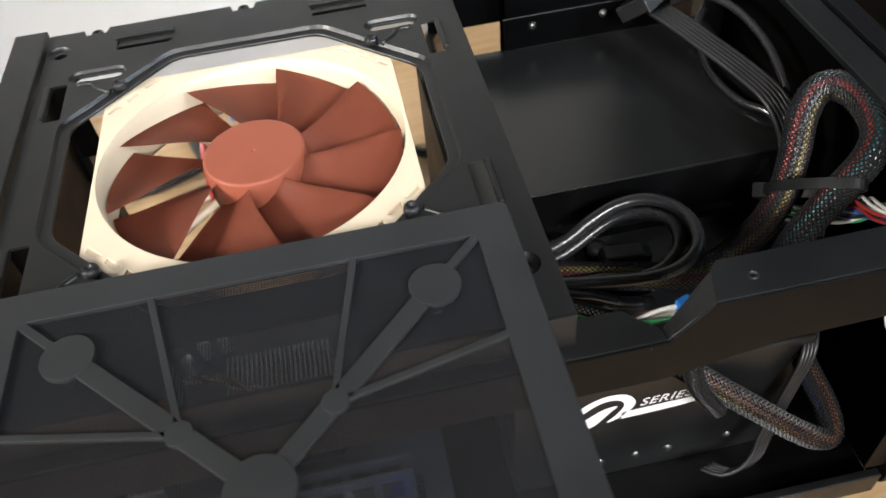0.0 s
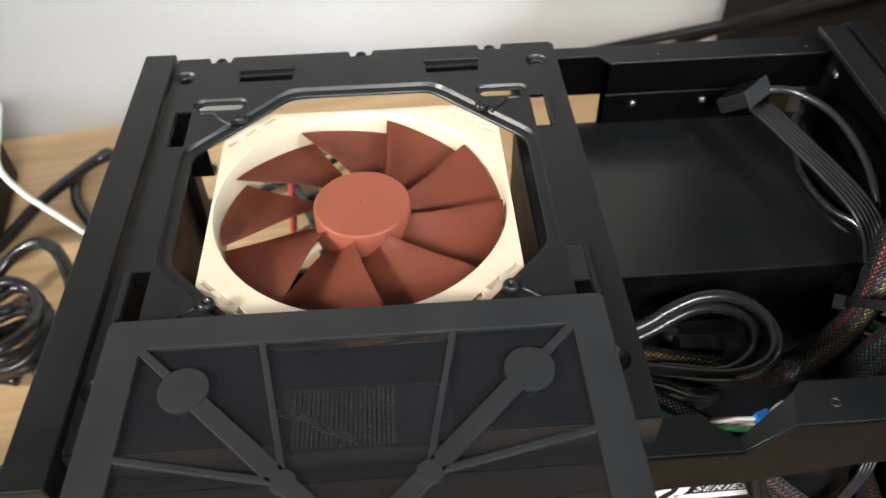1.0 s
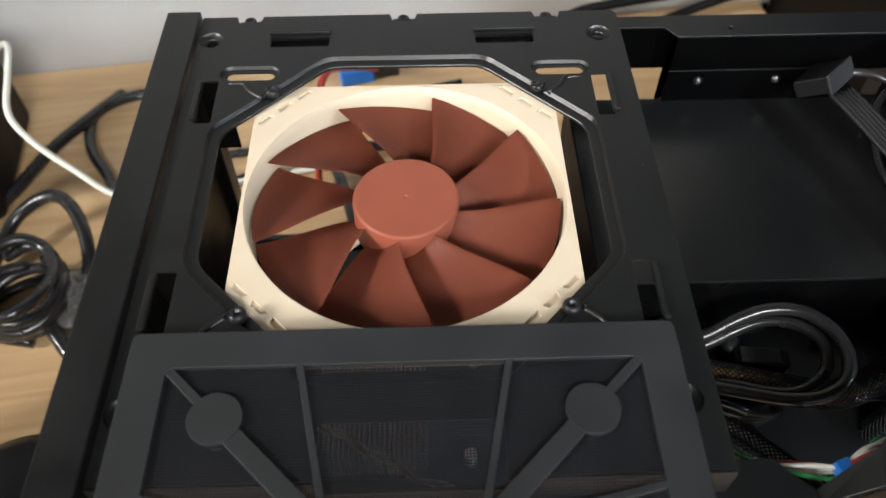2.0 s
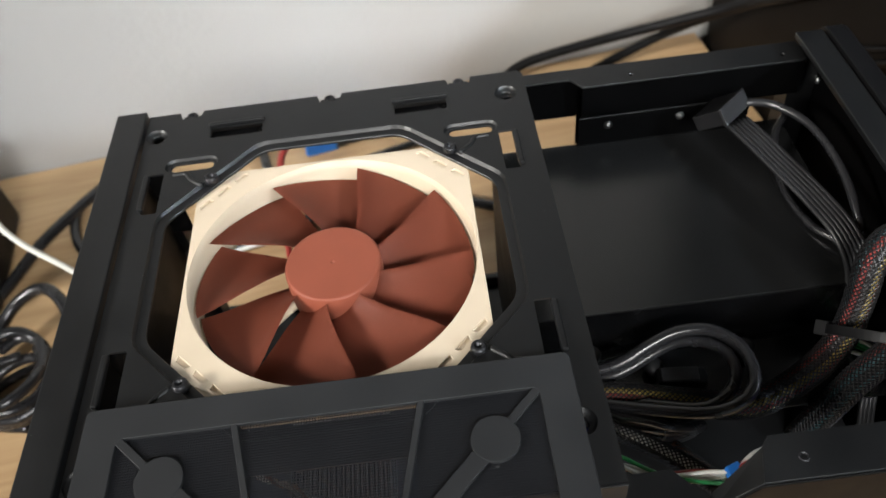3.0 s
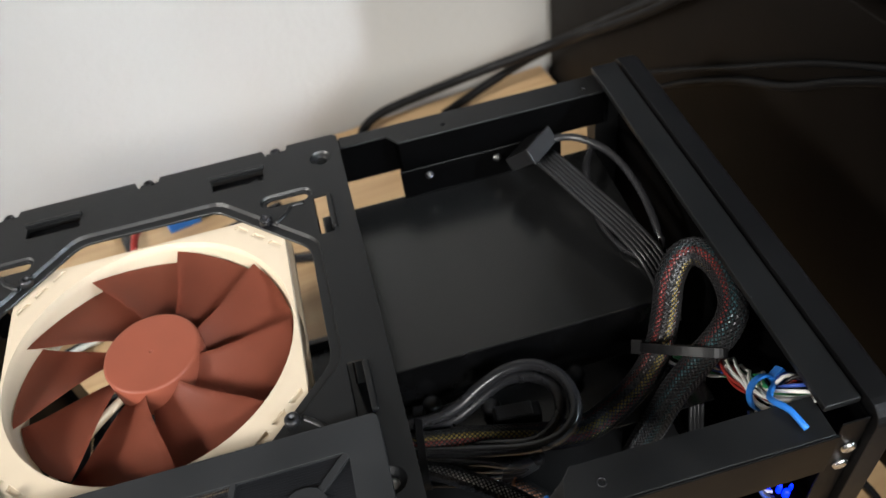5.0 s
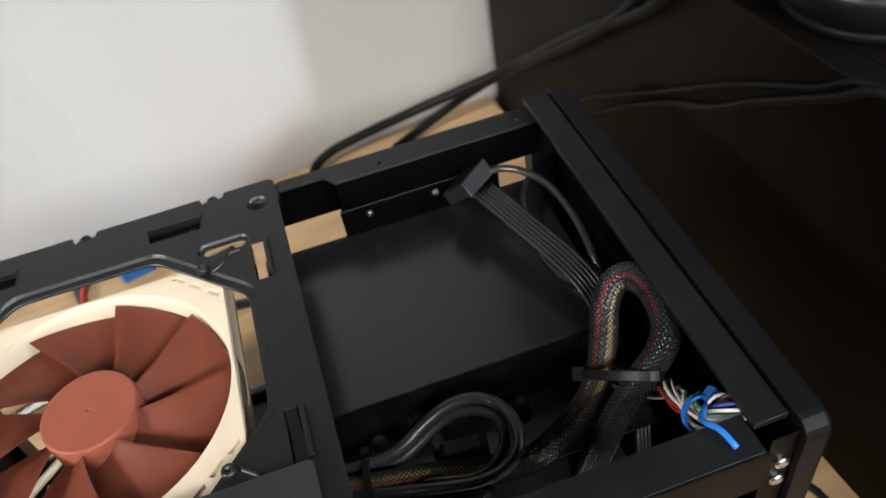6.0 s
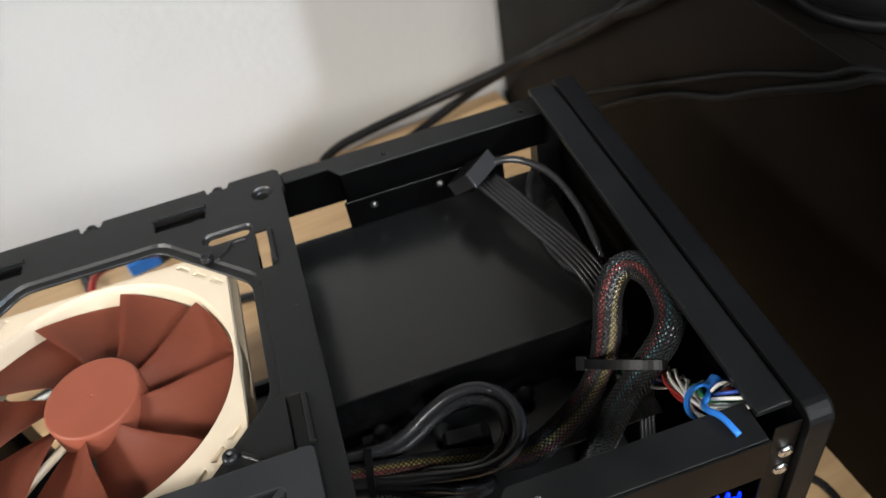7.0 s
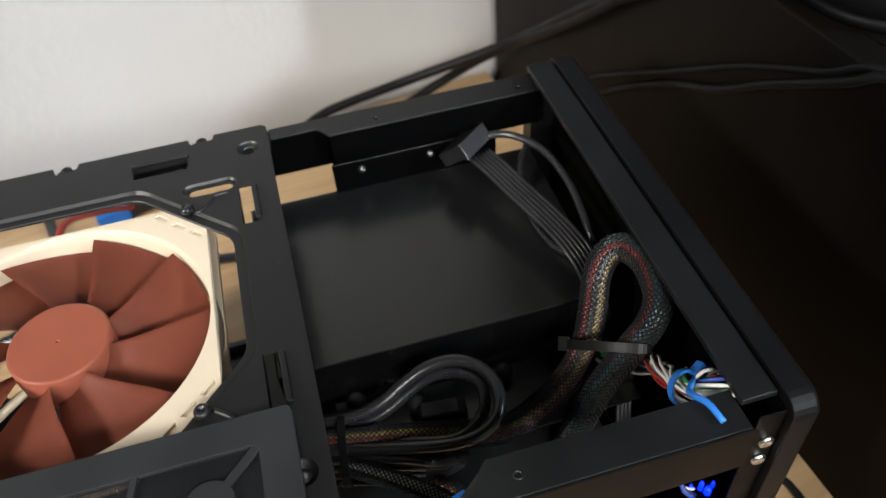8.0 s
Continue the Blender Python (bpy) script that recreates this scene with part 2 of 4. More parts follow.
structure("wall_back", boxes((-2.2, 1.6, 0.0, 0.12, -0.75, 1.75)), WALL_PAINT, "plain white painted wall behind the desk", "wall")
# opening in the unseen left wall is made up for the fill lamp
structure("wall_left", boxes((-2.32, -2.2, -2.7, -1.15, -0.75, 1.75), (-2.32, -2.2, -0.65, 0.12, -0.75, 1.75), (-2.32, -2.2, -1.15, -0.65, -0.75, 1.0), (-2.32, -2.2, -1.15, -0.65, 1.5, 1.75)), WALL_PAINT, "white painted side wall with a window opening", "wall")
structure("wall_right", boxes((1.6, 1.72, -2.7, -2.25, -0.75, 1.75), (1.6, 1.72, -1.13, 0.12, -0.75, 1.75), (1.6, 1.72, -2.25, -1.13, -0.75, 1.35), (1.6, 1.72, -2.25, -1.13, 1.72, 1.75)), WALL_PAINT, "white painted side wall with a window opening", "wall")
structure("wall_front", boxes((-2.2, -0.5, -2.52, -2.4, -0.75, 1.75), (1.1, 1.6, -2.52, -2.4, -0.75, 1.75),
                              (-0.5, 1.1, -2.52, -2.4, -0.75, 0.2), (-0.5, 1.1, -2.52, -2.4, 1.68, 1.75)), WALL_PAINT, "white painted wall with a window opening", "wall")
structure("floor", boxes((-2.2, 1.6, -2.7, 0.0, -0.8, -0.75)), FLOOR_WOOD, "brown wooden floor boards", "floor")
structure("ceiling", boxes((-2.32, 1.72, -2.82, 0.12, 1.75, 1.8)), CEILING_PAINT, "plain white ceiling", "ceiling")
window = thing("window_1", "white framed window letting daylight in", "window", kind="structure")
window.matrix_basis = ROOM
for x0, x1, z0, z1 in ((-0.5, 1.1, 0.2, 0.26), (-0.5, 1.1, 1.62, 1.68), (-0.5, -0.44, 0.26, 1.62), (1.04, 1.1, 0.26, 1.62), (0.27, 0.33, 0.26, 1.62)):
    part("window_frame", boxes((x0, x1, -2.49, -2.43, z0, z1)), CEILING_PAINT, window, bevel=0.004)

side_window = thing("window_2", "white framed side window letting daylight in", "window", kind="structure")
side_window.matrix_basis = ROOM
for y0, y1, z0, z1 in ((-2.25, -1.13, 1.35, 1.39), (-2.25, -1.13, 1.69, 1.72), (-2.25, -2.21, 1.39, 1.69), (-1.17, -1.13, 1.39, 1.69), (-1.88, -1.40, 1.39, 1.69)):
    part("window_frame", boxes((1.64, 1.70, y0, y1, z0, z1)), CEILING_PAINT, side_window, bevel=0.004)

# made-up frame that gives the left fill lamp a place
fill_window = thing("added_window", "added narrow white framed opening for the unseen fill light", "window", kind="structure")
fill_window.matrix_basis = ROOM
for y0, y1, z0, z1 in ((-1.15, -0.65, 1.00, 1.04), (-1.15, -0.65, 1.46, 1.5), (-1.15, -1.11, 1.04, 1.46), (-0.69, -0.65, 1.04, 1.46)):
    part("window_frame", boxes((-2.30, -2.24, y0, y1, z0, z1)), CEILING_PAINT, fill_window, bevel=0.004)

# desk with its front edge and legs
desk = thing("desk", "light wooden desk top standing against the white wall", "desk", rz=0)
desk.matrix_basis = ROOM
part("desktop", boxes((-1.25, 0.335, -0.88, -0.004, -0.028, 0.0)), DESK_WOOD, desk, bevel=0.002)
for x in (-1.2, 0.27):
    for y in (-0.83, -0.06):
        part("leg", boxes((x, x + 0.05, y, y + 0.05, -0.75, -0.028)), DESK_WOOD, desk, bevel=0.002)

# black cabinet beside the desk
cabinet = thing("cabinet", "black-brown wooden cabinet beside the desk with an added unseen tall rear part", "cabinet")
cabinet.matrix_basis = pose(0.334, 0.428, 0, 0, 0, 5.7)
part("side_panel", boxes((0.006, 0.024, -0.722, -0.008, -0.75, 0.262)), CABINET_BLACK, cabinet, bevel=0.0015)
part("top_panel", boxes((0.0241, 0.60, -0.725, -0.005, 0.244, 0.2618)), CABINET_BLACK, cabinet, bevel=0.0015)
part("side_panel", boxes((0.575, 0.595, -0.72, -0.01, -0.75, 0.243)), CABINET_BLACK, cabinet, bevel=0.0015)
# unseen rear part, added to darken tray reflections and shadow the wall's right
part("upper_side", boxes((0.006, 0.024, -0.270, -0.010, 0.263, 0.95)), CABINET_BLACK, cabinet, bevel=0.0015)
part("upper_front", boxes((0.025, 0.575, -0.268, -0.250, 0.263, 0.95)), CABINET_BLACK, cabinet, bevel=0.0015)
part("upper_top", boxes((0.004, 0.60, -0.273, -0.005, 0.951, 0.970)), CABINET_BLACK, cabinet, bevel=0.0015)
part("front_panel", boxes((0.026, 0.573, -0.72, -0.70, -0.75, 0.243)), CABINET_BLACK, cabinet, bevel=0.0015)

# ---- the computer case ----
TOP = 0.21
case = thing("computer_case", "open black steel computer case without its cover on the desk", "computer case")

OCT = [(0.0365, 0.0835), (0.0825, 0.0385), (0.0825, -0.034), (0.0345, -0.0845), (-0.0345, -0.0845), (-0.0825, -0.034), (-0.0835, 0.0385), (-0.037, 0.084)]


def grown(loop, d):
    out = []
    for x, y in loop:
        k = math.hypot(x, y)
        out.append((x * (1 + d / k), y * (1 + d / k)))
    return out


def soft(loop, r=0.006, n=3):
    """Rounds the corners of a loop."""
    out = []
    for i, p in enumerate(loop):
        a, b, c = Vector(loop[i - 1]), Vector(p), Vector(loop[(i + 1) % len(loop)])
        s, e = b + (a - b).normalized() * r, b + (c - b).normalized() * r
        for k in range(n + 1):
            t = k / n
            q = s * (1 - t) ** 2 + b * 2 * t * (1 - t) + e * t * t
            out.append((q.x, q.y))
    return out


def stadium(cx, cy, lx, ly):
    return rect(cx - lx / 2, cx + lx / 2, cy - ly / 2, cy + ly / 2, min(lx, ly) / 2 - 1e-5, 4)


SLOTS = [(sx * 0.0745, y) for sx in (1, -1) for y in (0.0780, -0.0765)]
CORNERS = [(sx * 0.097, y) for sx in (1, -1) for y in (0.104, -0.099)]
SIDE_SLOTS = [(sx, y0, y1) for sx in (1, -1) for y0, y1 in ((0.044, 0.073), (-0.069, -0.039))]
holes = [soft(grown(OCT, 0.0058))]
holes += [stadium(x, y, 0.0285, 0.0105) for x, y in SLOTS]
holes += [circle(x, y, 0.0062, 20) for x, y in CORNERS]
holes += [rect(*sorted((sx * 0.0885, sx * 0.0965)), y0, y1, 0.001, 2) for sx, y0, y1 in SIDE_SLOTS]
holes += [rect(-0.067, -0.038, 0.0975, 0.106, 0.001, 2), rect(0.035, 0.064, 0.0975, 0.106, 0.001, 2)]
back = [(0.106, 0.1225), (0.0795, 0.1225), (0.078, 0.1175), (0.0665, 0.1175), (0.065, 0.1225), (0.006, 0.1225), (0.0045, 0.1170), (-0.0065, 0.1170), (-0.008, 0.1225),
        (-0.0725, 0.1225), (-0.074, 0.1175), (-0.0845, 0.1175), (-0.086, 0.1225), (-0.1035, 0.1225)]
front = [(-0.1035, -0.125), (-0.0300, -0.125), (-0.0300, -0.1045), (0.0335, -0.1045), (0.0335, -0.125), (0.1085, -0.125), (0.1085, 0.1200)]
plate = part("top_plate", sheet(front + back, holes, TOP, 0.0012), STEEL_BLACK, case, "black top plate with stamped ribs and slots", bevel=0.0004)


def ring3(loop, z):
    return [(x, y, z) for x, y in loop]


# pressed rim round the fan opening
part("opening_rim", loft([ring3(soft(grown(OCT, 0.0058)), TOP), ring3(soft(grown(OCT, 0.0046)), TOP - 0.0018), ring3(soft(grown(OCT, 0.0003)), TOP - 0.002),
                          ring3(soft(OCT), TOP - 0.0024), ring3(soft(OCT), TOP - 0.0034), ring3(soft(grown(OCT, 0.0058)), TOP - 0.0034)]), STEEL_BLACK, plate)
for x, y in SLOTS:
    a = [stadium(x, y, lx, ly) for lx, ly in ((0.0285, 0.0105), (0.0265, 0.0088), (0.0235, 0.0064), (0.0230, 0.0060))]
    part("slot_rim", loft([ring3(a[0], TOP), ring3(a[1], TOP - 0.0014), ring3(a[2], TOP - 0.0016), ring3(a[3], TOP - 0.0022), ring3(a[3], TOP - 0.003), ring3(a[0], TOP - 0.003)]), STEEL_BLACK, plate)
    # pressed rib that joins the slot to the screw
    bm = bmesh.new()
    s, t = math.copysign(1, x), math.copysign(1, y)
    tube(bm, spline([(s * 0.0668, t * 0.0605, TOP - 0.0004), (s * 0.0735, t * 0.0660, TOP - 0.0004), (s * 0.0765, t * 0.0708, TOP - 0.0004), (s * 0.0835, t * 0.0712, TOP - 0.0004)], 0.0015), 0.0014, 10)
    part("rib", bm, STEEL_BLACK, plate, smooth=True)
for x, y in CORNERS:
    part("dimple", lathe([(0.0062, TOP), (0.0054, TOP - 0.0016), (0.0036, TOP - 0.0018), (0.0032, TOP - 0.0024), (0.0032, TOP - 0.004), (0.006, TOP - 0.004)], 24, (x, y)), STEEL_BLACK, plate, smooth=True)
for x, y in ((0.097, -0.099), (-0.097, -0.099)):
    part("screw", lathe([(0, TOP - 0.0034), (0.0022, TOP - 0.0033), (0.0029, TOP - 0.0040), (0.0030, TOP - 0.0060), (0, TOP - 0.0060)], 16, (x, y)), SCREW_STEEL if x > 0 else SCREW_BLACK, plate, "bright screw sunk in the dimple" if x > 0 else "", smooth=True)
for sx, y0, y1 in SIDE_SLOTS:
    s = 1 if sx > 0 else -1
    bm = boxes((*sorted((s * 0.0955, s * 0.0985)), y0 + 0.002, y1 - 0.002, TOP - 0.001, TOP + 0.0022))
    part("hook_tab", bm, STEEL_BLACK, plate, bevel=0.0008)
    part("hook_wall", boxes((*sorted((s * 0.0880, s * 0.0888)), y0, y1, TOP - 0.006, TOP - 0.0014), (*sorted((s * 0.0888, s * 0.098)), y0, y0 + 0.001, TOP - 0.006, TOP - 0.0014)), STEEL_SHADED, plate)
# sheets closing the slots, coloured as dark as the shade below the plate
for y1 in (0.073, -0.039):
    part("slot_wall", boxes((-0.0990, -0.0870, y1 + 0.0006, y1 + 0.0014, TOP - 0.045, TOP - 0.0014)), STEEL_SHADED, plate)
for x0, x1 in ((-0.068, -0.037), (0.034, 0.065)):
    part("hood_wall", boxes((x0 + 0.0004, x1 - 0.0004, 0.0970, 0.1068, TOP - 0.0046, TOP - 0.0036)), STEEL_SHADED, plate)
    part("hood_tab", boxes((x0, x1, 0.1065, 0.1085, TOP, TOP + 0.0022)), STEEL_BLACK, plate, bevel=0.0006)
for s in (1, -1):
    part("nub", lathe([(0.0026, TOP - 0.0002), (0.0022, TOP + 0.0009), (0.0009, TOP + 0.0012), (0.0008, TOP + 0.0002), (0, TOP + 0.0002)], 16, (s * 0.0625, -0.1115)), STEEL_BLACK, plate, smooth=True)
# screws in the notches of the back edge
for x in (0.0722, -0.001, -0.0793):
    part("notch_tab", boxes((x - 0.0055, x + 0.0055, 0.1150, 0.1228, TOP - 0.0042, TOP - 0.0032)), STEEL_BLACK, plate)
    part("screw", lathe([(0, TOP - 0.0014), (0.0013, TOP - 0.0014), (0.0016, TOP - 0.0002), (0.0030, TOP - 0.0006), (0.0033, TOP - 0.0032)], 16, (x, 0.1200)), SCREW_BLACK, plate, "blackened screw", smooth=True)
# folded front lips of the plate
part("front_lip", boxes((-0.1035, -0.0300, -0.1262, -0.1252, TOP - 0.017, TOP - 0.0004)), STEEL_BLACK, case, bevel=0.0003)
part("front_lip", boxes((0.0335, 0.1085, -0.1262, -0.1252, TOP - 0.017, TOP - 0.0004)), STEEL_BLACK, case, bevel=0.0003)
part("cutout_lip", boxes((-0.0300, 0.0335, -0.127, -0.1255, TOP - 0.028, TOP - 0.006)), STEEL_BLACK, case, bevel=0.0003)

# raised rear frame along the short side
part("rear_frame", boxes((-0.1215, -0.1045, -0.140, 0.124, TOP - 0.012, TOP + 0.003)), STEEL_BLACK, case, bevel=0.0008)
part("rear_panel", boxes((-0.1205, -0.1185, -0.126, 0.118, 0.012, TOP - 0.012)), PLASTIC_BLACK, case, bevel=0.0004)

# front beam with its ramp
prof = [(-0.1185, 0.190), (0.142, 0.190), (0.156, 0.2065), (0.2665, 0.2065), (0.2665, 0.178), (0.19, 0.176), (0.142, 0.166), (-0.1185, 0.166)]
bm = bmesh.new()
loops = [[bm.verts.new((x, y, z)) for x, z in prof] for y in (-0.1318, -0.1306)]
for k in range(len(prof)):
    bm.faces.new((loops[0][k], loops[0][(k + 1) % len(prof)], loops[1][(k + 1) % len(prof)], loops[1][k]))
bm.faces.new(loops[0])
bm.faces.new(loops[1])
bmesh.ops.recalc_face_normals(bm, faces=bm.faces[:])
# beam front is dimmed in its colour; the beam tops keep the plain coat
beam = part("front_beam", bm, DIMMED_COAT, case, "black steel beam stepping up beside the plate", bevel=0.0005)
part("beam_top", sheet([(-0.118, -0.1306), (0.1415, -0.1306), (0.1415, -0.1250), (0.1345, -0.1190), (0.1300, -0.1135), (0.1090, -0.1135), (0.1090, -0.1240), (-0.118, -0.1240)], [], 0.1899, 0.0012), STEEL_BLACK, beam, bevel=0.0004)
part("beam_top", sheet([(0.1565, -0.1306), (0.2655, -0.1306), (0.2655, -0.1125), (0.1640, -0.1125), (0.1605, -0.1165)], [circle(0.174, -0.122, 0.0016, 14)], 0.2064, 0.0012), STEEL_BLACK, beam, bevel=0.0004)
bm = bmesh.new()
vs = [bm.verts.new(p) for p in ((0.1415, -0.1306, 0.1899), (0.1565, -0.1306, 0.2064), (0.1605, -0.1165, 0.2064), (0.1415, -0.1250, 0.1899))]
bm.faces.new(vs)
ext = bmesh.ops.extrude_face_region(bm, geom=bm.faces[:])
bmesh.ops.translate(bm, verts=[v for v in ext["geom"] if isinstance(v, bmesh.types.BMVert)], vec=(0, 0, -0.0012))
bmesh.ops.recalc_face_normals(bm, faces=bm.faces[:])
part("beam_ramp", bm, STEEL_BLACK, beam, bevel=0.0003)
part("screw_bush", lathe([(0.0013, 0.2052), (0.0014, 0.2066), (0.0021, 0.2067), (0.0022, 0.2060)], 16, (0.174, -0.122)), SCREW_BLACK, beam, "small dark threaded hole", smooth=True)

# back rail
rail = part("back_rail", sheet([(0.109, 0.1305), (0.109, 0.121), (0.136, 0.121), (0.142, 0.1125), (0.270, 0.1125), (0.270, 0.1305)], [circle(0.171, 0.119, 0.0013, 12), circle(0.2585, 0.119, 0.0013, 12)], 0.2, 0.0012), STEEL_BLACK, case, "black steel rail", bevel=0.0004)
# lips take the shade in their colour, darker than the rail above
part("rail_lip", boxes((0.142, 0.270, 0.1125, 0.1135, 0.176, 0.1987)), SHADED_FACE, rail, bevel=0.0003)
part("rail_lip", boxes((0.098, 0.1410, 0.121, 0.122, 0.1725, 0.1985), (0.1410, 0.152, 0.1210, 0.1220, 0.150, 0.1985)), SHADED_FACE, rail, bevel=0.0003)
part("rail_side", boxes((-0.1185, 0.270, 0.1295, 0.1305, 0.182, 0.1987)), STEEL_BLACK, rail, bevel=0.0003)
part("rail_plate", boxes((-0.1185, 0.1085, 0.1175, 0.1295, 0.196, 0.2000)), STEEL_BLACK, rail)

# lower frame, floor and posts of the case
base = part("base_plate", boxes((-0.1185, 0.2804, -0.126, 0.128, 0.010, 0.012)), STEEL_SHADED, case, bevel=0.0004)
part("base_edge", boxes((-0.1185, 0.2804, -0.131, -0.126, 0.006, 0.024)), STEEL_BLACK, base, bevel=0.0008)
part("base_edge", boxes((-0.1185, 0.272, 0.128, 0.133, 0.006, 0.020)), STEEL_BLACK, base, bevel=0.0008)
for x in (-0.09, 0.24):
    for y in (-0.10, 0.10):
        part("foot", lathe([(0, 0.010), (0.011, 0.010), (0.012, 0.008), (0.010, 0.0), (0, 0.0)], 20, (x, y)), PLASTIC_BLACK, case, "black round foot", smooth=True)
for x, w, y in ((-0.117, 0.004, 0.114), (0.266, 0.0142, 0.114)):
    part("post", boxes((x - 0.001, x + w, y, y + 0.0135, 0.012, 0.199)), STEEL_BLACK, case, bevel=0.0004)

# front panel: steel flange, seam and rounded plastic face
part("front_flange", boxes((0.266, 0.2815, -0.1205, 0.1255, TOP - 0.004, TOP - 0.0005)), STEEL_BLACK, case, bevel=0.0006)
# inner side of the front sheet, shade painted in
part("front_sheet", boxes((0.2805, 0.2818, -0.127, 0.1255, 0.012, TOP - 0.0045)), SHADED_FACE, case)
panel_loop = []
for cy, cz, a in ((0.122, TOP - 0.007, 0), (-0.123, TOP - 0.007, 90), (-0.123, 0.018, 180), (0.122, 0.018, 270)):
    for k in range(6):
        t = radians(a + 18 * k)
        panel_loop.append((cy + 0.0085 * math.cos(t), cz + 0.0085 * math.sin(t)))
bm = bmesh.new()
rows = []
for x, s in ((0.2825, 0.0), (0.2925, 0.0), (0.2940, 0.0006), (0.2952, 0.002)):
    rows.append([bm.verts.new((x, y - math.copysign(s, y), z - (s if z > 0.1 else -s))) for y, z in panel_loop])
for a, b in zip(rows, rows[1:]):
    for k in range(len(a)):
        bm.faces.new((a[k], a[(k + 1) % len(a)], b[(k + 1) % len(a)], b[k]))
bm.faces.new(rows[0])
bm.faces.new(rows[-1])
bmesh.ops.recalc_face_normals(bm, faces=bm.faces[:])
part("front_panel", bm, PLASTIC_BLACK, case, "black front panel with rounded corners", bevel=0.0005)
corner = part("corner_plate", boxes((0.2695, 0.2815, -0.1280, -0.1272, 0.030, TOP - 0.003)), DIMMED_COAT, case, bevel=0.0003)
for z in (0.1865, 0.1725):
    part("screw", lathe([(0, 0.0012), (0.0012, 0.0013), (0.002, 0.0016), (0.0032, 0.001), (0.0034, 0)], 18), SCREW_STEEL, corner, "bright pan head screw", smooth=True, m=pose(0.2770, -0.1282, z, 90, 0, 0))
part("screw", lathe([(0, 0.001), (0.0018, 0.001), (0.0022, 0)], 14), SCREW_STEEL, case, "small bright screw", smooth=True, m=pose(0.2803, 0.113, 0.183, 0, -90, 0))

# drive tray in the open half
TRAY = 0.161
tray = part("drive_tray", sheet(rect(0.088, 0.262, -0.0165, 0.1090), [], TRAY, 0.001), TRAY_STEEL, case, "black sheet steel drive tray", bevel=0.0009)
# front fold of the tray in the shade-darkened steel
part("tray_front", boxes((0.088, 0.262, -0.0172, -0.0165, 0.128, TRAY - 0.0002)), STEEL_SHADED, tray, bevel=0.0003)
bm = boxes((0.1395, 0.240, 0.1065, 0.1075, TRAY + 0.0002, 0.1815))
# flange face coloured as black as the shade on it
part("tray_flange", bm, SHADED_FACE, tray, bevel=0.0004)
# thin strip of brighter paint stands for the glint along the top edge
part("flange_edge_glint", boxes((0.1395, 0.240, 0.1065, 0.1075, 0.1816, 0.1822)), TRAY_STEEL, tray, bevel=0.0002)
part("tray_side", boxes((0.0872, 0.0880, -0.0165, 0.1090, 0.030, TRAY - 0.0002)), PLASTIC_BLACK, tray, bevel=0.0003)
part("tray_ledge", boxes((0.088, 0.262, -0.062, -0.0215, 0.127, 0.128)), TRAY_STEEL, tray, bevel=0.0003)
for x in (0.1565, 0.199):
    part("rivet", lathe([(0, 0.0022), (0.0014, 0.0020), (0.0024, 0.0008), (0.0025, 0)], 14), BUSH, tray, "small dull rivet", smooth=True, m=pose(x, 0.1065, 0.1755, 90, 0, 0))
for x, y in ((0.1215, -0.0225), (0.1990, -0.0285), (0.1510, -0.0335)):
    part("rubber_grommet", lathe([(0, 0.1372), (0.0026, 0.1370), (0.0044, 0.1358), (0.0050, 0.1340), (0.0046, 0.1318), (0.0030, 0.1308), (0.0030, 0.128)], 20, (x, y)), RIBBON, tray, "black rubber headed bolt", smooth=True)

# ---- the fan ----
fan = thing("case_fan", "beige square fan with reddish-brown blades screwed under the plate", "fan", at=(0, 0.0018, 0))
FT = TOP - 0.0038
pockets = []
for sx in (1, -1):
    for sy in (1, -1):
        for d in (-0.0116, 0.0, 0.0116):
            cx, cy = 0.0566 + d * 0.72, 0.0566 - d * 0.72
            u, v = (0.7071, -0.7071), (0.7071, 0.7071)
            lp = [(cx + u[0] * a + v[0] * b, cy + u[1] * a + v[1] * b) for a, b in ((-0.0042, -0.0016), (0.0042, -0.0016), (0.0032, 0.0008), (-0.0032, 0.0008))]
            pockets.append([(sx * x, sy * y) for x, y in lp])
outer = rect(-0.07, 0.07, -0.07, 0.07, 0.004, 4)
frame_body = part("fan_frame", sheet(outer, [circle(0, 0, 0.0684, 72)] + pockets, FT, 0.0014), BEIGE, fan, "beige plastic fan frame", bevel=0.0004)
part("flange", sheet(outer, [circle(0, 0, 0.0684, 72)], FT - 0.0014, 0.0026), BEIGE, frame_body)
part("flange", sheet(outer, [circle(0, 0, 0.0684, 72)], FT - 0.0205, 0.004), BEIGE, frame_body, bevel=0.0004)
part("duct", lathe([(0.0690, FT - 0.0002), (0.0682, FT - 0.0010), (0.0677, FT - 0.005), (0.0674, FT - 0.022), (0.0678, FT - 0.0245), (0.0696, FT - 0.0240), (0.0696, FT - 0.004)], 72), BEIGE, frame_body, smooth=True)
part("hub_base", lathe([(0, FT - 0.0245), (0.0205, FT - 0.0245), (0.0205, FT - 0.0215), (0, FT - 0.0215)], 40), BEIGE, frame_body)
for k in range(4):
    bm = bmesh.new()
    a = radians(28 + 90 * k)
    d, n = Vector((math.cos(a), math.sin(a), 0)), Vector((-math.sin(a), math.cos(a), 0))
    pts = [d * 0.019 - n * 0.006, d * 0.042 + n * 0.001, d * 0.0675 + n * 0.012]
    tube(bm, spline([p + Vector((0, 0, FT - 0.0228)) for p in pts], 0.004), 0.0022, 8)
    part("strut", bm, BEIGE, frame_body, smooth=True)
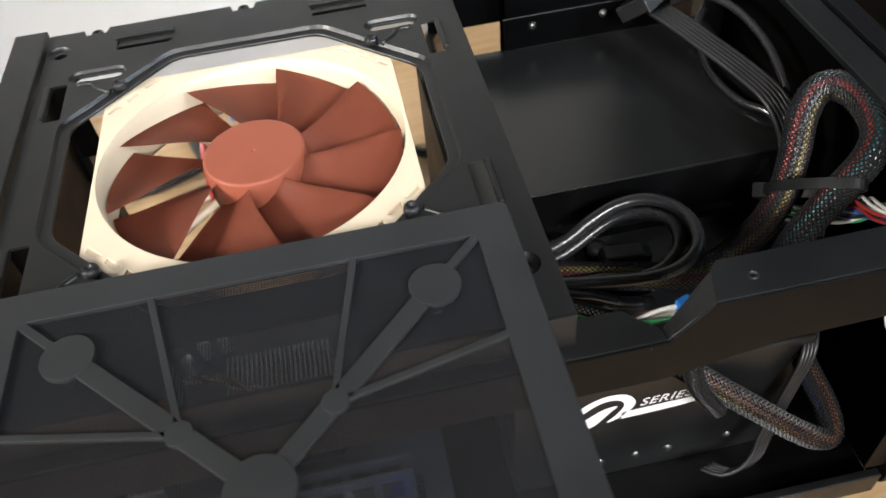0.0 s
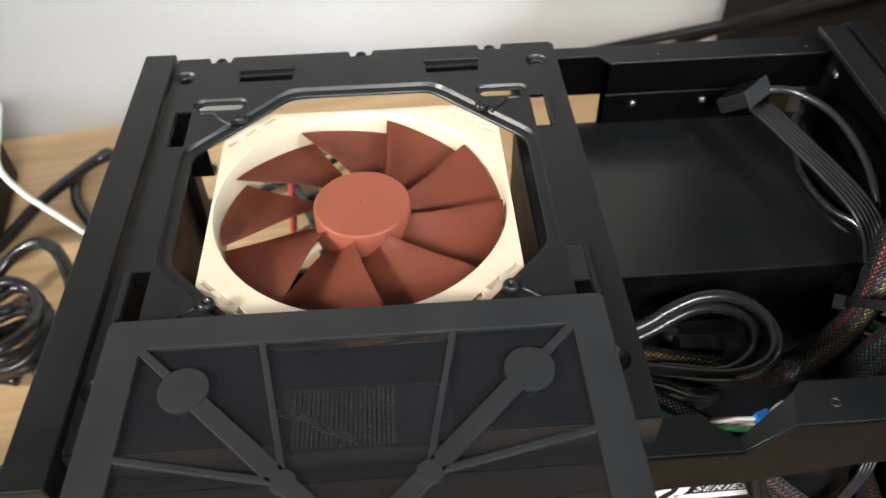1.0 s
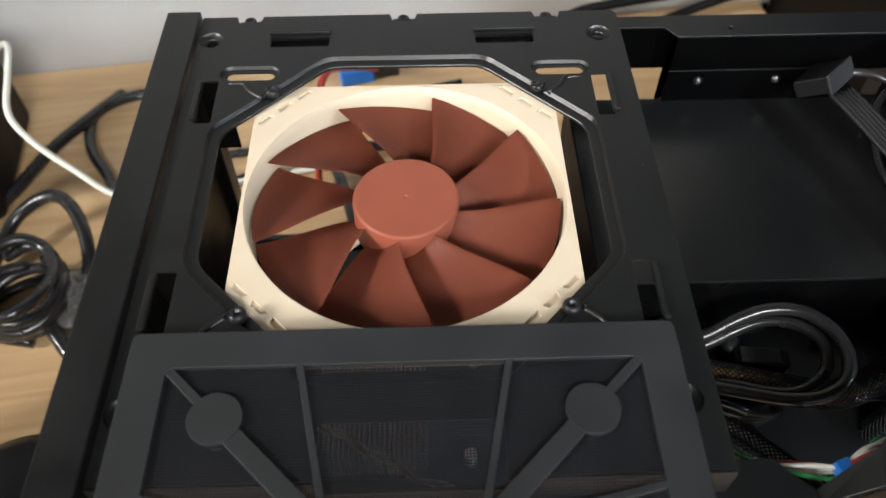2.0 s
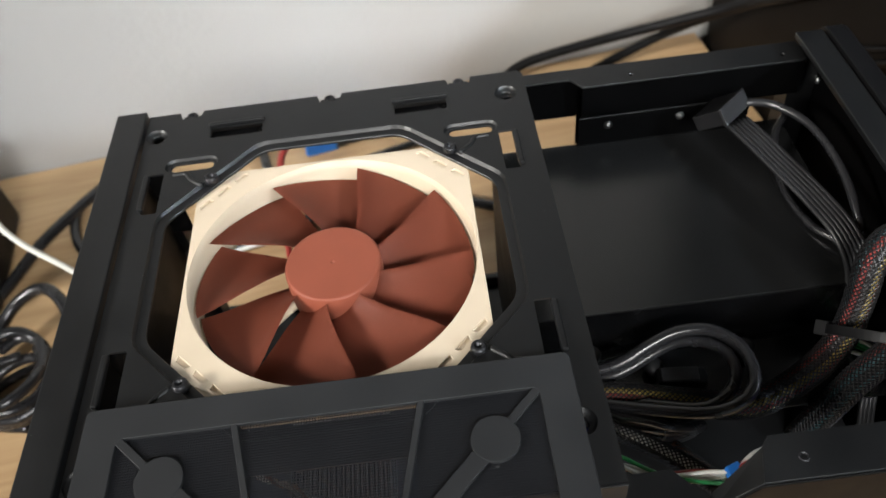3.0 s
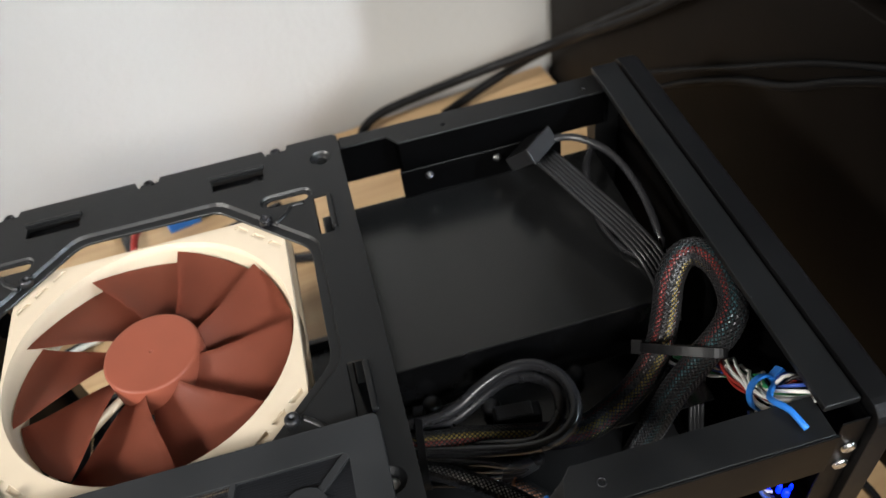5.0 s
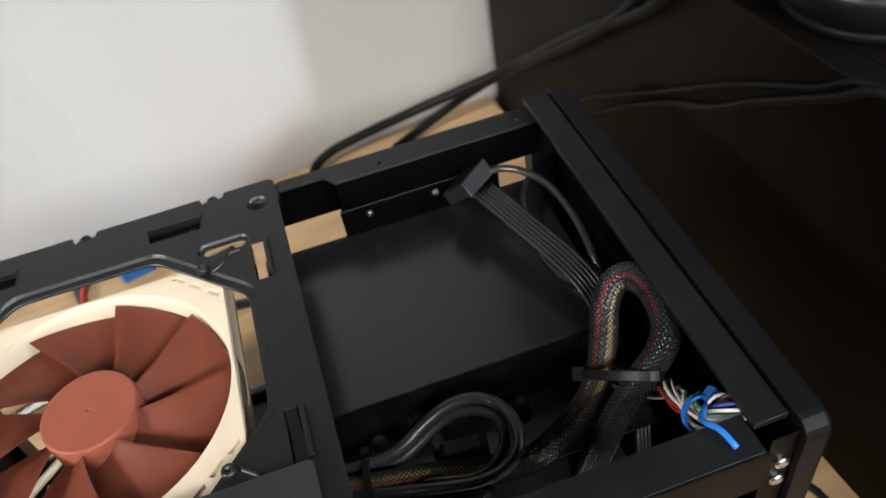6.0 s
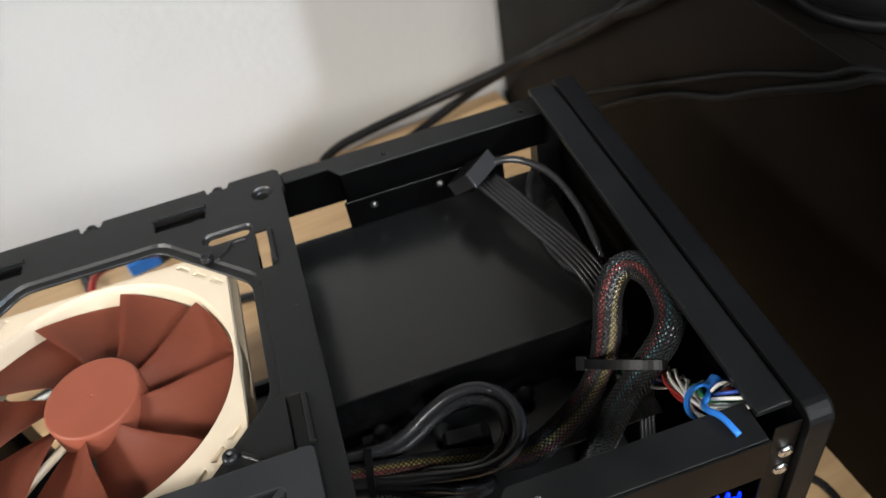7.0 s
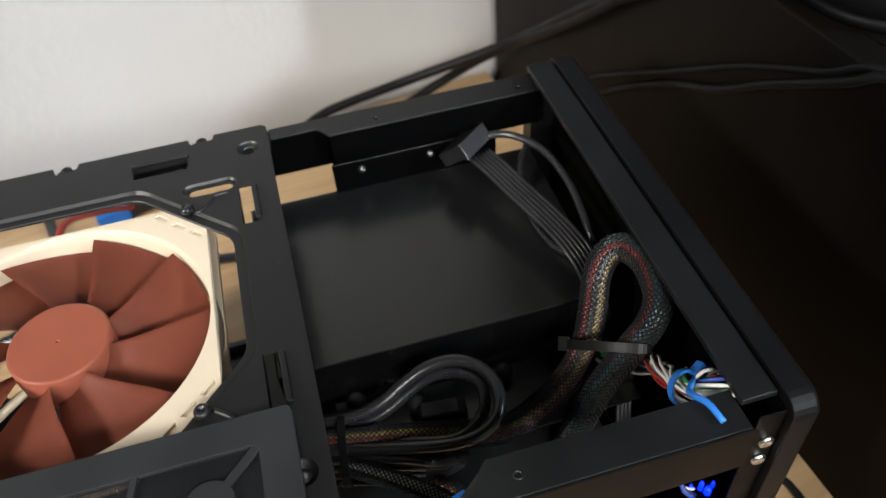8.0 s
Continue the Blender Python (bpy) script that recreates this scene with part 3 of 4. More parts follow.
rotor = part("hub", lathe([(0, FT - 0.0022), (0.0008, FT - 0.0022), (0.0009, FT - 0.0018), (0.0010, FT - 0.0017), (0.0013, FT - 0.0017), (0.010, FT - 0.0017), (0.0212, FT - 0.0017), (0.0219, FT - 0.00175), (0.0225, FT - 0.0021), (0.0229, FT - 0.0030), (0.0231, FT - 0.020), (0.0200, FT - 0.0208), (0, FT - 0.0208)], 56), BROWN, fan, "reddish-brown fan hub", smooth=True)
blade_mesh = None
for k in range(9):
    if blade_mesh is None:
        bm = bmesh.new()
        ns, nc = 12, 10
        grid = []
        for i in range(ns + 1):
            s = i / ns
            r = 0.0216 + s * 0.0448
            row = []
            for j in range(nc + 1):
                c = j / nc
                width = radians(43 + 3 * s)
                th = radians(30) * s - radians(14) * s * s - width * (c - 0.5)
                z = FT - 0.0040 - c * (0.0130 - 0.0035 * s) - 0.0016 * math.sin(math.pi * c)
                row.append(bm.verts.new((r * math.cos(th), r * math.sin(th), z)))
            grid.append(row)
        for i in range(ns):
            for j in range(nc):
                bm.faces.new((grid[i][j], grid[i + 1][j], grid[i + 1][j + 1], grid[i][j + 1]))
        bmesh.ops.solidify(bm, geom=bm.faces[:], thickness=0.0011)
        bmesh.ops.recalc_face_normals(bm, faces=bm.faces[:])
        first = part("blade", bm, BROWN, rotor, smooth=True)
        blade_mesh = first.data
    else:
        ob = new("blade", blade_mesh)
        ob.parent = rotor
        ob.matrix_basis = pose(0, 0, 0, 0, 0, 40 * k)
for sx in (1, -1):
    for sy in (1, -1):
        part("screw", lathe([(0, TOP + 0.0006), (0.0011, TOP + 0.0006), (0.0013, TOP + 0.0024), (0.0026, TOP + 0.0026), (0.0034, TOP + 0.0016), (0.0036, TOP - 0.0012), (0.0016, TOP - 0.0012), (0.0016, FT - 0.002)], 20,
                            (sx * 0.06225, sy * 0.06225)), SCREW_BLACK, fan, "blackened fan screw", smooth=True)

# ---- the dust filter, drawn part of the way out over the front edge ----
FY, FH, FZ = -0.070, 0.0975, TOP + 0.0046
dust_filter = thing("dust_filter", "dark grey mesh dust filter with star-shaped ribs, half drawn out", "dust filter", at=(0, FY - FH, FZ))
ff = part("filter_frame", sheet(rect(-FH, FH, -FH, FH, 0.003, 3), [rect(-0.083, 0.083, -0.083, 0.083, 0.003, 3)], 0, 0.0022), FILTER_GREY, dust_filter, bevel=0.0004)


def bar(name, p, q, w):
    a, b = Vector((*p, 0)), Vector((*q, 0))
    d = (b - a).normalized()
    n = Vector((-d.y, d.x, 0)) * w / 2
    loop = [(a + n)[:2], (a - n)[:2], (b - n)[:2], (b + n)[:2]]
    return part(name, sheet(loop, [], -0.0001, 0.0016), FILTER_GREY, dust_filter, bevel=0.0003)


part("centre_disc", sheet(circle(0, 0, 0.0112, 40), [], 0.0002, 0.0022), FILTER_GREY, dust_filter, bevel=0.0004)
for sx in (1, -1):
    for sy in (1, -1):
        bar("arm", (sx * 0.006, sy * 0.006), (sx * 0.060, sy * 0.060), 0.0072)
        bar("arm", (sx * 0.060, sy * 0.060), (sx * 0.0845, sy * 0.0845), 0.0034)
        part("corner_disc", sheet(circle(sx * 0.0635, sy * 0.0635, 0.0094, 32), [], 0.0002, 0.0022), FILTER_GREY, dust_filter, bevel=0.0004)
        part("junction", sheet(circle(sx * 0.0245, sy * 0.0245, 0.0046, 20), [], 0.0, 0.0018), FILTER_GREY, dust_filter, bevel=0.0003)
        bar("spoke", (sx * 0.024, sy * 0.024), (sx * 0.037, sy * 0.0845), 0.0026)
        bar("spoke", (sx * 0.024, sy * 0.024), (sx * 0.0845, sy * 0.037), 0.0026)
bm = bmesh.new()
n = 152
for k in range(n):
    c = -0.0835 + 0.167 * k / (n - 1)
    h = 0.00017
    box(bm, c - h, c + h, -0.0838, 0.0838, -0.0019, -0.0017)
    box(bm, -0.0838, 0.0838, c - h, c + h, -0.00178, -0.00158)
tagged(part("filter_mesh", bm, MESH_BLACK, dust_filter, "fine black filter mesh"), kind="stuff")


# ---- cables in the open half ----
def braided(name, label, points, radius, colours, strands=20, pitch=0.045, category="cable"):
    """A sleeved cable: coloured wires inside a woven net of dark strands."""
    whole = thing(name, label, category)
    line = spline(points, 0.003)
    n = len(colours)
    for k, c in enumerate(colours):
        bm = bmesh.new()
        a0 = 2 * math.pi * k / n
        tube(bm, line, radius * 0.33, 8, lambda u: (radius * 0.60 * math.cos(a0 + u * 9), radius * 0.60 * math.sin(a0 + u * 9)))
        part("wire", bm, WIRES[c], whole, c + " insulated wire", smooth=True)
    bm = bmesh.new()
    fine = spline(points, 0.0016)
    for way in (1, -1):
        for k in range(strands):
            a0 = 2 * math.pi * k / strands + (0 if way > 0 else 0.07)

            def woven(u, a0=a0, way=way):
                a = a0 + way * 2 * math.pi * u / pitch
                r = radius + 0.00022 * way * math.cos(strands * (a0 + 2 * math.pi * u / pitch) * 0.5)
                return r * math.cos(a), r * math.sin(a)
            tube(bm, fine, 0.00045, 4, woven, caps=False)
    tagged(part("braided_sleeve", bm, SLEEVE, whole, "black woven nylon sleeve"), kind="stuff")
    return whole


braided("power_cable", "thick black-sleeved cable showing coloured wires, looped back on itself",
        [(0.072, -0.040, 0.139), (0.105, -0.047, 0.139), (0.136, -0.052, 0.138), (0.158, -0.057, 0.137), (0.177, -0.061, 0.136), (0.192, -0.062, 0.136), (0.208, -0.058, 0.140), (0.226, -0.0505, 0.148),
         (0.237, -0.043, 0.160), (0.2435, -0.034, 0.175), (0.2475, -0.0265, 0.188), (0.2550, -0.0205, 0.196), (0.2630, -0.0220, 0.199), (0.2680, -0.034, 0.199), (0.2665, -0.0515, 0.196), (0.2600, -0.060, 0.188), (0.2490, -0.0625, 0.173),
         (0.2370, -0.0640, 0.153), (0.228, -0.066, 0.132), (0.219, -0.068, 0.110), (0.207, -0.074, 0.088)],
        0.0066, ["maroon", "yellow", "teal", "black", "teal", "black", "teal", "maroon", "black", "yellow"], 18, 0.046)
braided("sleeved_cable", "black-sleeved cable dipping below the front beam",
        [(0.148, -0.074, 0.124), (0.173, -0.090, 0.107), (0.190, -0.097, 0.093), (0.213, -0.105, 0.074), (0.234, -0.111, 0.056), (0.248, -0.1135, 0.046), (0.257, -0.111, 0.044), (0.2555, -0.103, 0.056), (0.245, -0.093, 0.078), (0.230, -0.082, 0.108)],
        0.0058, ["brown", "yellow", "black", "blue", "black", "brown"], 16)
braided("fan_cable", "thin black and white sleeved cable", [(0.108, -0.060, 0.140), (0.121, -0.068, 0.140), (0.136, -0.080, 0.142), (0.148, -0.092, 0.145), (0.156, -0.104, 0.150), (0.160, -0.112, 0.160), (0.172, -0.110, 0.120), (0.190, -0.106, 0.085)],
        0.0042, ["white", "black", "white"], 12, 0.03)

# thick black cable, coiled twice
cable("coiled_cable", "glossy thick black cable coiled in a loop on the tray ledge",
      [(0.078, -0.030, 0.139), (0.101, -0.034, 0.140), (0.114, -0.0365, 0.142), (0.125, -0.038, 0.145), (0.135, -0.037, 0.149), (0.146, -0.0335, 0.154), (0.160, -0.031, 0.159), (0.174, -0.034, 0.162), (0.184, -0.044, 0.163),
       (0.187, -0.057, 0.163), (0.184, -0.068, 0.161), (0.175, -0.073, 0.157), (0.162, -0.0725, 0.153), (0.144, -0.066, 0.148), (0.126, -0.059, 0.144), (0.105, -0.052, 0.142), (0.078, -0.046, 0.141)], 0.0031, RUBBER)
cable("coiled_cable", "glossy thick black cable coiled in a loop on the tray ledge",
      [(0.080, -0.032, 0.134), (0.104, -0.034, 0.134), (0.116, -0.037, 0.136), (0.128, -0.039, 0.139), (0.139, -0.037, 0.143), (0.151, -0.034, 0.149), (0.162, -0.0335, 0.154), (0.173, -0.038, 0.157), (0.180, -0.046, 0.158),
       (0.181, -0.055, 0.157), (0.178, -0.062, 0.155), (0.170, -0.067, 0.151), (0.160, -0.0665, 0.147), (0.145, -0.060, 0.1425), (0.127, -0.053, 0.138), (0.105, -0.047, 0.136), (0.080, -0.043, 0.135)], 0.0029, RUBBER)
for k in range(4):
    d = 0.0036 * k
    cable("black_cable", "glossy black cable tied beside the coil", [(0.080, -0.052 - 0.4 * d, 0.140 - d), (0.108, -0.0565 - 0.6 * d, 0.140 - d), (0.122, -0.061 - 0.6 * d, 0.141 - d), (0.138, -0.066 - 0.5 * d, 0.140 - d), (0.153, -0.069, 0.134 - d), (0.168, -0.064 + 0.3 * d, 0.124 - d)],
          0.0026, RUBBER, group="tied black cables")


def zip_tie(name, label, centre, normal, rx, ry, mat, up, tail=None, width=0.0038):
    """A cable tie: a flat band round an oval, its locking head, and a tail where one stands off."""
    whole = thing(name, label, "cable tie")
    c, n = Vector(centre), Vector(normal).normalized()
    a = (Vector(up) - n * n.dot(Vector(up))).normalized()
    b = n.cross(a)
    bm = bmesh.new()
    rows = []
    for k in range(40):
        t = 2 * math.pi * k / 40
        rim = c + a * ry * math.sin(t) + b * rx * math.cos(t)
        out = (a * math.sin(t) / ry + b * math.cos(t) / rx).normalized()
        rows.append([bm.verts.new(rim + out * o + n * w) for o, w in ((0, -width / 2), (0.0011, -width / 2), (0.0011, width / 2), (0, width / 2))])
    for k in range(40):
        p, q = rows[k], rows[(k + 1) % 40]
        for i in range(4):
            bm.faces.new((p[i], p[(i + 1) % 4], q[(i + 1) % 4], q[i]))
    bmesh.ops.recalc_face_normals(bm, faces=bm.faces[:])
    part("band", bm, mat, whole, bevel=0.0002)
    bm = boxes((-0.0036, 0.0036, -0.0036, 0.0036, -width * 0.75, width * 0.75))
    head = c + (-b * (rx + 0.002))
    part("head", bm, mat, whole, bevel=0.0005, m=Matrix.Translation(head) @ Matrix((b, a, n)).transposed().to_4x4())
    if tail:
        bm = bmesh.new()
        tube(bm, spline([head] + [Vector(p) for p in tail], 0.002), width * 0.42, 6)
        part("tail", bm, mat, whole, smooth=True)
    return whole


zip_tie("cable_tie", "black nylon cable tie holding the sleeved loop together", (0.2428, -0.0545, 0.1700), (0.3001, 0.7348, 0.6083), 0.0225, 0.0092, TIE_BLACK, (-0.7916, -0.1641, 0.5887), width=0.0048)
zip_tie("cable_tie", "black nylon cable tie round the coiled black cables", (0.1110, -0.050, 0.137), (1, -0.12, 0), 0.0190, 0.0098, PLASTIC_BLACK, (0, 0, 1))
zip_tie("cable_tie", "bright blue cable tie with a long tail", (0.2580, -0.097, 0.1885), (0.15, -0.75, 0.6), 0.0072, 0.0072, BLUE_PLASTIC, (-0.6, 0.6, 0.9), tail=[(0.2515, -0.107, 0.2040), (0.2530, -0.117, 0.2095), (0.2550, -0.126, 0.2090)], width=0.0034)


def wire_bundle(name, label, points, radius, colours, wire=0.0011, turns=90):
    whole = thing(name, label, "wires")
    line = spline(points, 0.002)
    for k, c in enumerate(colours):
        bm = bmesh.new()
        a0 = 2.4 * k
        rr = radius * math.sqrt((k + 0.5) / len(colours))
        spin = turns * random.uniform(0.8, 1.2)

        def path(u, a0=a0, rr=rr, spin=spin):
            w = rr * (1 + 0.35 * math.sin(u * 150 + 1.7 * a0))
            return w * math.cos(a0 + spin * u), w * math.sin(a0 + spin * u)
        tube(bm, line, wire, 7, path)
        part("wire", bm, WIRES[c], whole, c + " insulated wire", smooth=True)
    return whole


wire_bundle("panel_wires", "twisted white, red, green and blue wires to the front panel",
            [(0.256, -0.030, 0.125), (0.2600, -0.044, 0.141), (0.2615, -0.057, 0.154), (0.2605, -0.078, 0.173), (0.2575, -0.099, 0.190), (0.2625, -0.106, 0.197), (0.272, -0.108, 0.199)],
            0.0056, ["white", "red", "blue", "green", "white", "black", "white", "red", "green", "white", "blue", "white", "red", "white"], 0.00088, 60)
wire_bundle("fan_wires", "white and red wires lying under the beam notch",
            [(0.100, -0.085, 0.150), (0.112, -0.098, 0.168), (0.122, -0.105, 0.172), (0.134, -0.1125, 0.178), (0.145, -0.1165, 0.186), (0.153, -0.1185, 0.1915), (0.165, -0.112, 0.190), (0.185, -0.100, 0.170)],
            0.0026, ["white", "white", "white", "red", "green"], 0.0009, 60)
for pts, colour in (([(0.2575, -0.1010, 0.1925), (0.2610, -0.0985, 0.1985), (0.2665, -0.0975, 0.1990), (0.2730, -0.1000, 0.1960)], "white"),
                    ([(0.2580, -0.1000, 0.1900), (0.2640, -0.1040, 0.1975), (0.2690, -0.1075, 0.1985), (0.2735, -0.1065, 0.1950)], "white"),
                    ([(0.2585, -0.0990, 0.1890), (0.2640, -0.0950, 0.1950), (0.2700, -0.0945, 0.1940), (0.2740, -0.0960, 0.1900)], "blue"),
                    ([(0.2590, -0.1010, 0.1900), (0.2660, -0.1015, 0.2000), (0.2705, -0.1030, 0.1975), (0.2740, -0.1020, 0.1920)], "red"),
                    ([(0.2570, -0.1030, 0.1910), (0.2620, -0.1085, 0.1955), (0.2680, -0.1105, 0.1975), (0.2735, -0.1095, 0.1955)], "white"),
                    ([(0.2600, -0.1000, 0.1880), (0.2650, -0.0990, 0.1960), (0.2690, -0.0995, 0.2000), (0.2735, -0.1045, 0.1970)], "black")):
    cable("loose_wire", colour + " insulated wire fanning out beside the blue tie", pts, 0.00088, WIRES[colour], "wire", 0.002, "loose wires at the panel", 8)
wire_bundle("led_wires", "white, red and blue wires beside the lit indicators", [(0.262, -0.088, 0.158), (0.2570, -0.106, 0.146), (0.2545, -0.1150, 0.1380), (0.2570, -0.1185, 0.1350), (0.2600, -0.1190, 0.1330)], 0.0020, ["black", "blue", "white"], 0.0009, 120)
part_clip = thing("wire_clip", "small blue plastic clip on white wires", "clip", at=(0.1525, -0.1185, 0.1915), rz=20)
part("clip_body", boxes((-0.003, 0.003, -0.0026, 0.0026, -0.0026, 0.0026)), BLUE_PLASTIC, part_clip, bevel=0.0006)


# flat drive power lead and its plug
def flat_lead(name, label, points, wires, pitch, r, side):
    whole = thing(name, label, "cable")
    s = Vector(side).normalized()
    for k in range(wires):
        bm = bmesh.new()
        o = (k - (wires - 1) / 2) * pitch
        tube(bm, spline([Vector(p) + s * o for p in points], 0.004), r, 8)
        part("wire", bm, RIBBON, whole, smooth=True)
    return whole


flat_lead("flat_cable", "flat black five-wire drive power lead", [(0.2225, 0.0860, 0.1850), (0.228, 0.068, 0.1855), (0.234, 0.050, 0.1845), (0.244, 0.022, 0.182), (0.2505, 0.000, 0.178), (0.255, -0.012, 0.164), (0.256, -0.020, 0.14)], 6, 0.0026, 0.0013, (0.92, 0.36, -0.05))
flat_lead("flat_cable", "flat black lead hanging down behind the front beam", [(0.262, -0.040, 0.150), (0.257, -0.054, 0.118), (0.250, -0.070, 0.108), (0.239, -0.094, 0.100), (0.232, -0.100, 0.080), (0.223, -0.106, 0.052), (0.215, -0.113, 0.036), (0.202, -0.114, 0.030), (0.193, -0.108, 0.030)], 4, 0.0024, 0.0012, (1, 0.2, 0))
plug = thing("drive_plug", "black flat drive power plug lying free on its lead", "plug")
plug.matrix_basis = Matrix.Translation((0.2160, 0.0930, 0.1865)) @ Euler((radians(-38), radians(6), radians(44))).to_matrix().to_4x4()
part("plug_body", boxes((-0.0130, 0.0130, -0.0088, 0.0088, -0.0045, 0.0045)), PLASTIC_BLACK, plug, bevel=0.0007)
part("plug_lip", boxes((-0.0137, 0.0137, -0.0102, -0.0088, -0.0052, 0.0052)), RIBBON, plug, bevel=0.0004)
part("plug_key", boxes((-0.0105, 0.0105, 0.0088, 0.0105, -0.0020, 0.0024)), PLASTIC_BLACK, plug, bevel=0.0004)
cable("thin_cable", "round black lead curving from the drive plug", [(0.222, 0.094, 0.186), (0.233, 0.0955, 0.188), (0.245, 0.088, 0.190), (0.2565, 0.069, 0.190), (0.2605, 0.042, 0.188), (0.2605, 0.018, 0.182), (0.2605, 0.000, 0.168), (0.258, -0.010, 0.14)], 0.0022, RUBBER)
cable("thin_cable", "round black lead lying on the drive tray", [(0.256, 0.095, 0.175), (0.248, 0.085, 0.170), (0.243, 0.062, 0.1635), (0.2415, 0.040, 0.1632), (0.246, 0.020, 0.1632), (0.2545, 0.006, 0.1636), (0.2605, -0.012, 0.150)], 0.0020, RUBBER)

# buckle on the tray ledge behind the coil
bracket = thing("cable_saddle", "small black plastic cable saddle on the tray ledge", "cable holder", at=(0.162, -0.0430, 0.128), rz=-6)
part("saddle_body", boxes((-0.0125, 0.0125, -0.0045, 0.0045, 0.0, 0.0105)), PLASTIC_BLACK, bracket, bevel=0.0015)
part("saddle_cap", boxes((-0.0105, 0.0080, -0.004, 0.004, 0.0107, 0.0118)), RIBBON, bracket, bevel=0.0008)

# ---- inside the case ----
psu = thing("power_supply", "black power supply with a white printed name on its side", "power supply", at=(0.168, -0.022, 0.012))
part("psu_body", boxes((-0.075, 0.075, -0.070, 0.070, 0.0, 0.096)), STEEL_BLACK, psu, bevel=0.0012)
for x in (-0.028, -0.008, 0.010, 0.044):
    part("psu_screw", lathe([(0, 0.0012), (0.002, 0.0011), (0.0028, 0)], 14), BUSH, psu, "small dull steel screw", smooth=True, m=pose(x, -0.0702, 0.016, 90, 0, 0))
# printed mark: two sweeping strokes, a slanted word and an underline


def stroke(path, y):
    bm = bmesh.new()
    pts = [Vector((p[0], 0, p[1])) for p in path]
    fine = []
    for k in range(len(pts) - 1):
        p0, p1, p2, p3 = pts[max(k - 1, 0)], pts[k], pts[k + 1], pts[min(k + 2, len(pts) - 1)]
        for n in range(6):
            u = n / 6
            c = 0.5 * (2 * p1 + (p2 - p0) * u + (2 * p0 - 5 * p1 + 4 * p2 - p3) * u * u + (3 * p1 - p0 - 3 * p2 + p3) * u ** 3)
            fine.append((c, path[k][2] + (path[k + 1][2] - path[k][2]) * u))
    fine.append((pts[-1], path[-1][2]))
    rows = []
    for k, (c, w) in enumerate(fine):
        d = (fine[min(k + 1, len(fine) - 1)][0] - fine[max(k - 1, 0)][0]).normalized()
        side = Vector((-d.z, 0, d.x)) * w / 2
        rows.append([bm.verts.new((q.x, y, q.z)) for q in (c + side, c - side)])
    for p, q in zip(rows, rows[1:]):
        bm.faces.new((p[0], p[1], q[1], q[0]))
    bmesh.ops.recalc_face_normals(bm, faces=bm.faces[:])
    if sum(f.normal.y for f in bm.faces) > 0:
        bmesh.ops.reverse_faces(bm, faces=bm.faces[:])
    return bm


part("printed_sweep", stroke(((-0.046, 0.064, 0.002), (-0.041, 0.073, 0.005), (-0.031, 0.0795, 0.0045), (-0.021, 0.0785, 0.005), (-0.0165, 0.071, 0.006), (-0.021, 0.0625, 0.004), (-0.027, 0.058, 0.001)), -0.0704), PRINT_WHITE, psu, "white printed sweep")
part("printed_sweep", stroke(((-0.044, 0.054, 0.004), (-0.036, 0.061, 0.009), (-0.029, 0.068, 0.006), (-0.023, 0.0715, 0.001)), -0.07045), PRINT_WHITE, psu, "white printed sweep")
part("printed_line", stroke(((-0.020, 0.0615, 0.006), (0.004, 0.0622, 0.0062), (0.022, 0.0633, 0.005), (0.036, 0.0648, 0.001)), -0.0704), PRINT_WHITE, psu, "white printed underline")
lettering = bpy.data.curves.new("lettering", "FONT")
lettering.body, lettering.size, lettering.shear, lettering.space_character = "SERIES", 0.0088, 0.3, 1.12
lettering.offset = 0.0001
drawn = bpy.data.objects.new("lettering", lettering)
word = new("printed_word", bpy.data.meshes.new_from_object(drawn))
bpy.data.objects.remove(drawn)
word.data.materials.clear()
word.data.materials.append(PRINT_WHITE)
word.parent, word.matrix_basis = psu, pose(-0.0115, -0.0704, 0.0672, 90, 0, 0)
word["label"] = "white slanted printed word"

board = thing("motherboard", "dark circuit board with memory sticks and a low cooler", "circuit board", at=(-0.025, -0.020, 0.012))
part("board", boxes((-0.085, 0.085, -0.085, 0.085, 0.006, 0.0078)), BOARD, board, bevel=0.0003)
for x in (-0.07, 0.07):
    for y in (-0.07, 0.07):
        part("standoff", lathe([(0.003, 0.0), (0.003, 0.006)], 8, (x, y)), SCREW_STEEL, board)
for y in (-0.066, -0.057):
    stick = part("memory_stick", boxes((-0.066, 0.066, y - 0.001, y + 0.001, 0.010, 0.042)), BOARD, board, bevel=0.0003)
    part("memory_slot", boxes((-0.070, 0.070, y - 0.003, y + 0.003, 0.0078, 0.0115)), PLASTIC_BLACK, board, bevel=0.0004)
    for k in range(8):
        part("memory_chip", boxes((-0.060 + 0.0155 * k, -0.049 + 0.0155 * k, y - 0.0019, y - 0.001, 0.018, 0.034)), PLASTIC_BLACK, stick)
cooler = part("cooler_base", boxes((-0.030, 0.030, -0.030, 0.030, 0.0078, 0.016)), HEATSINK, board, bevel=0.0005)
for k in range(22):
    x = -0.0295 + 0.0028 * k
    part("cooler_fin", boxes((x, x + 0.0008, -0.030, 0.030, 0.0165, 0.040)), HEATSINK, cooler)
for x, y, h in ((-0.06, 0.05, 0.014), (-0.05, 0.06, 0.014), (-0.038, 0.062, 0.012), (0.05, 0.06, 0.014), (0.06, 0.045, 0.014), (0.055, -0.02, 0.010)):
    part("capacitor", lathe([(0, 0.0078 + h), (0.0034, 0.0078 + h), (0.004, 0.0074 + h), (0.004, 0.0078)], 14, (x, y)), HEATSINK, board, smooth=True)
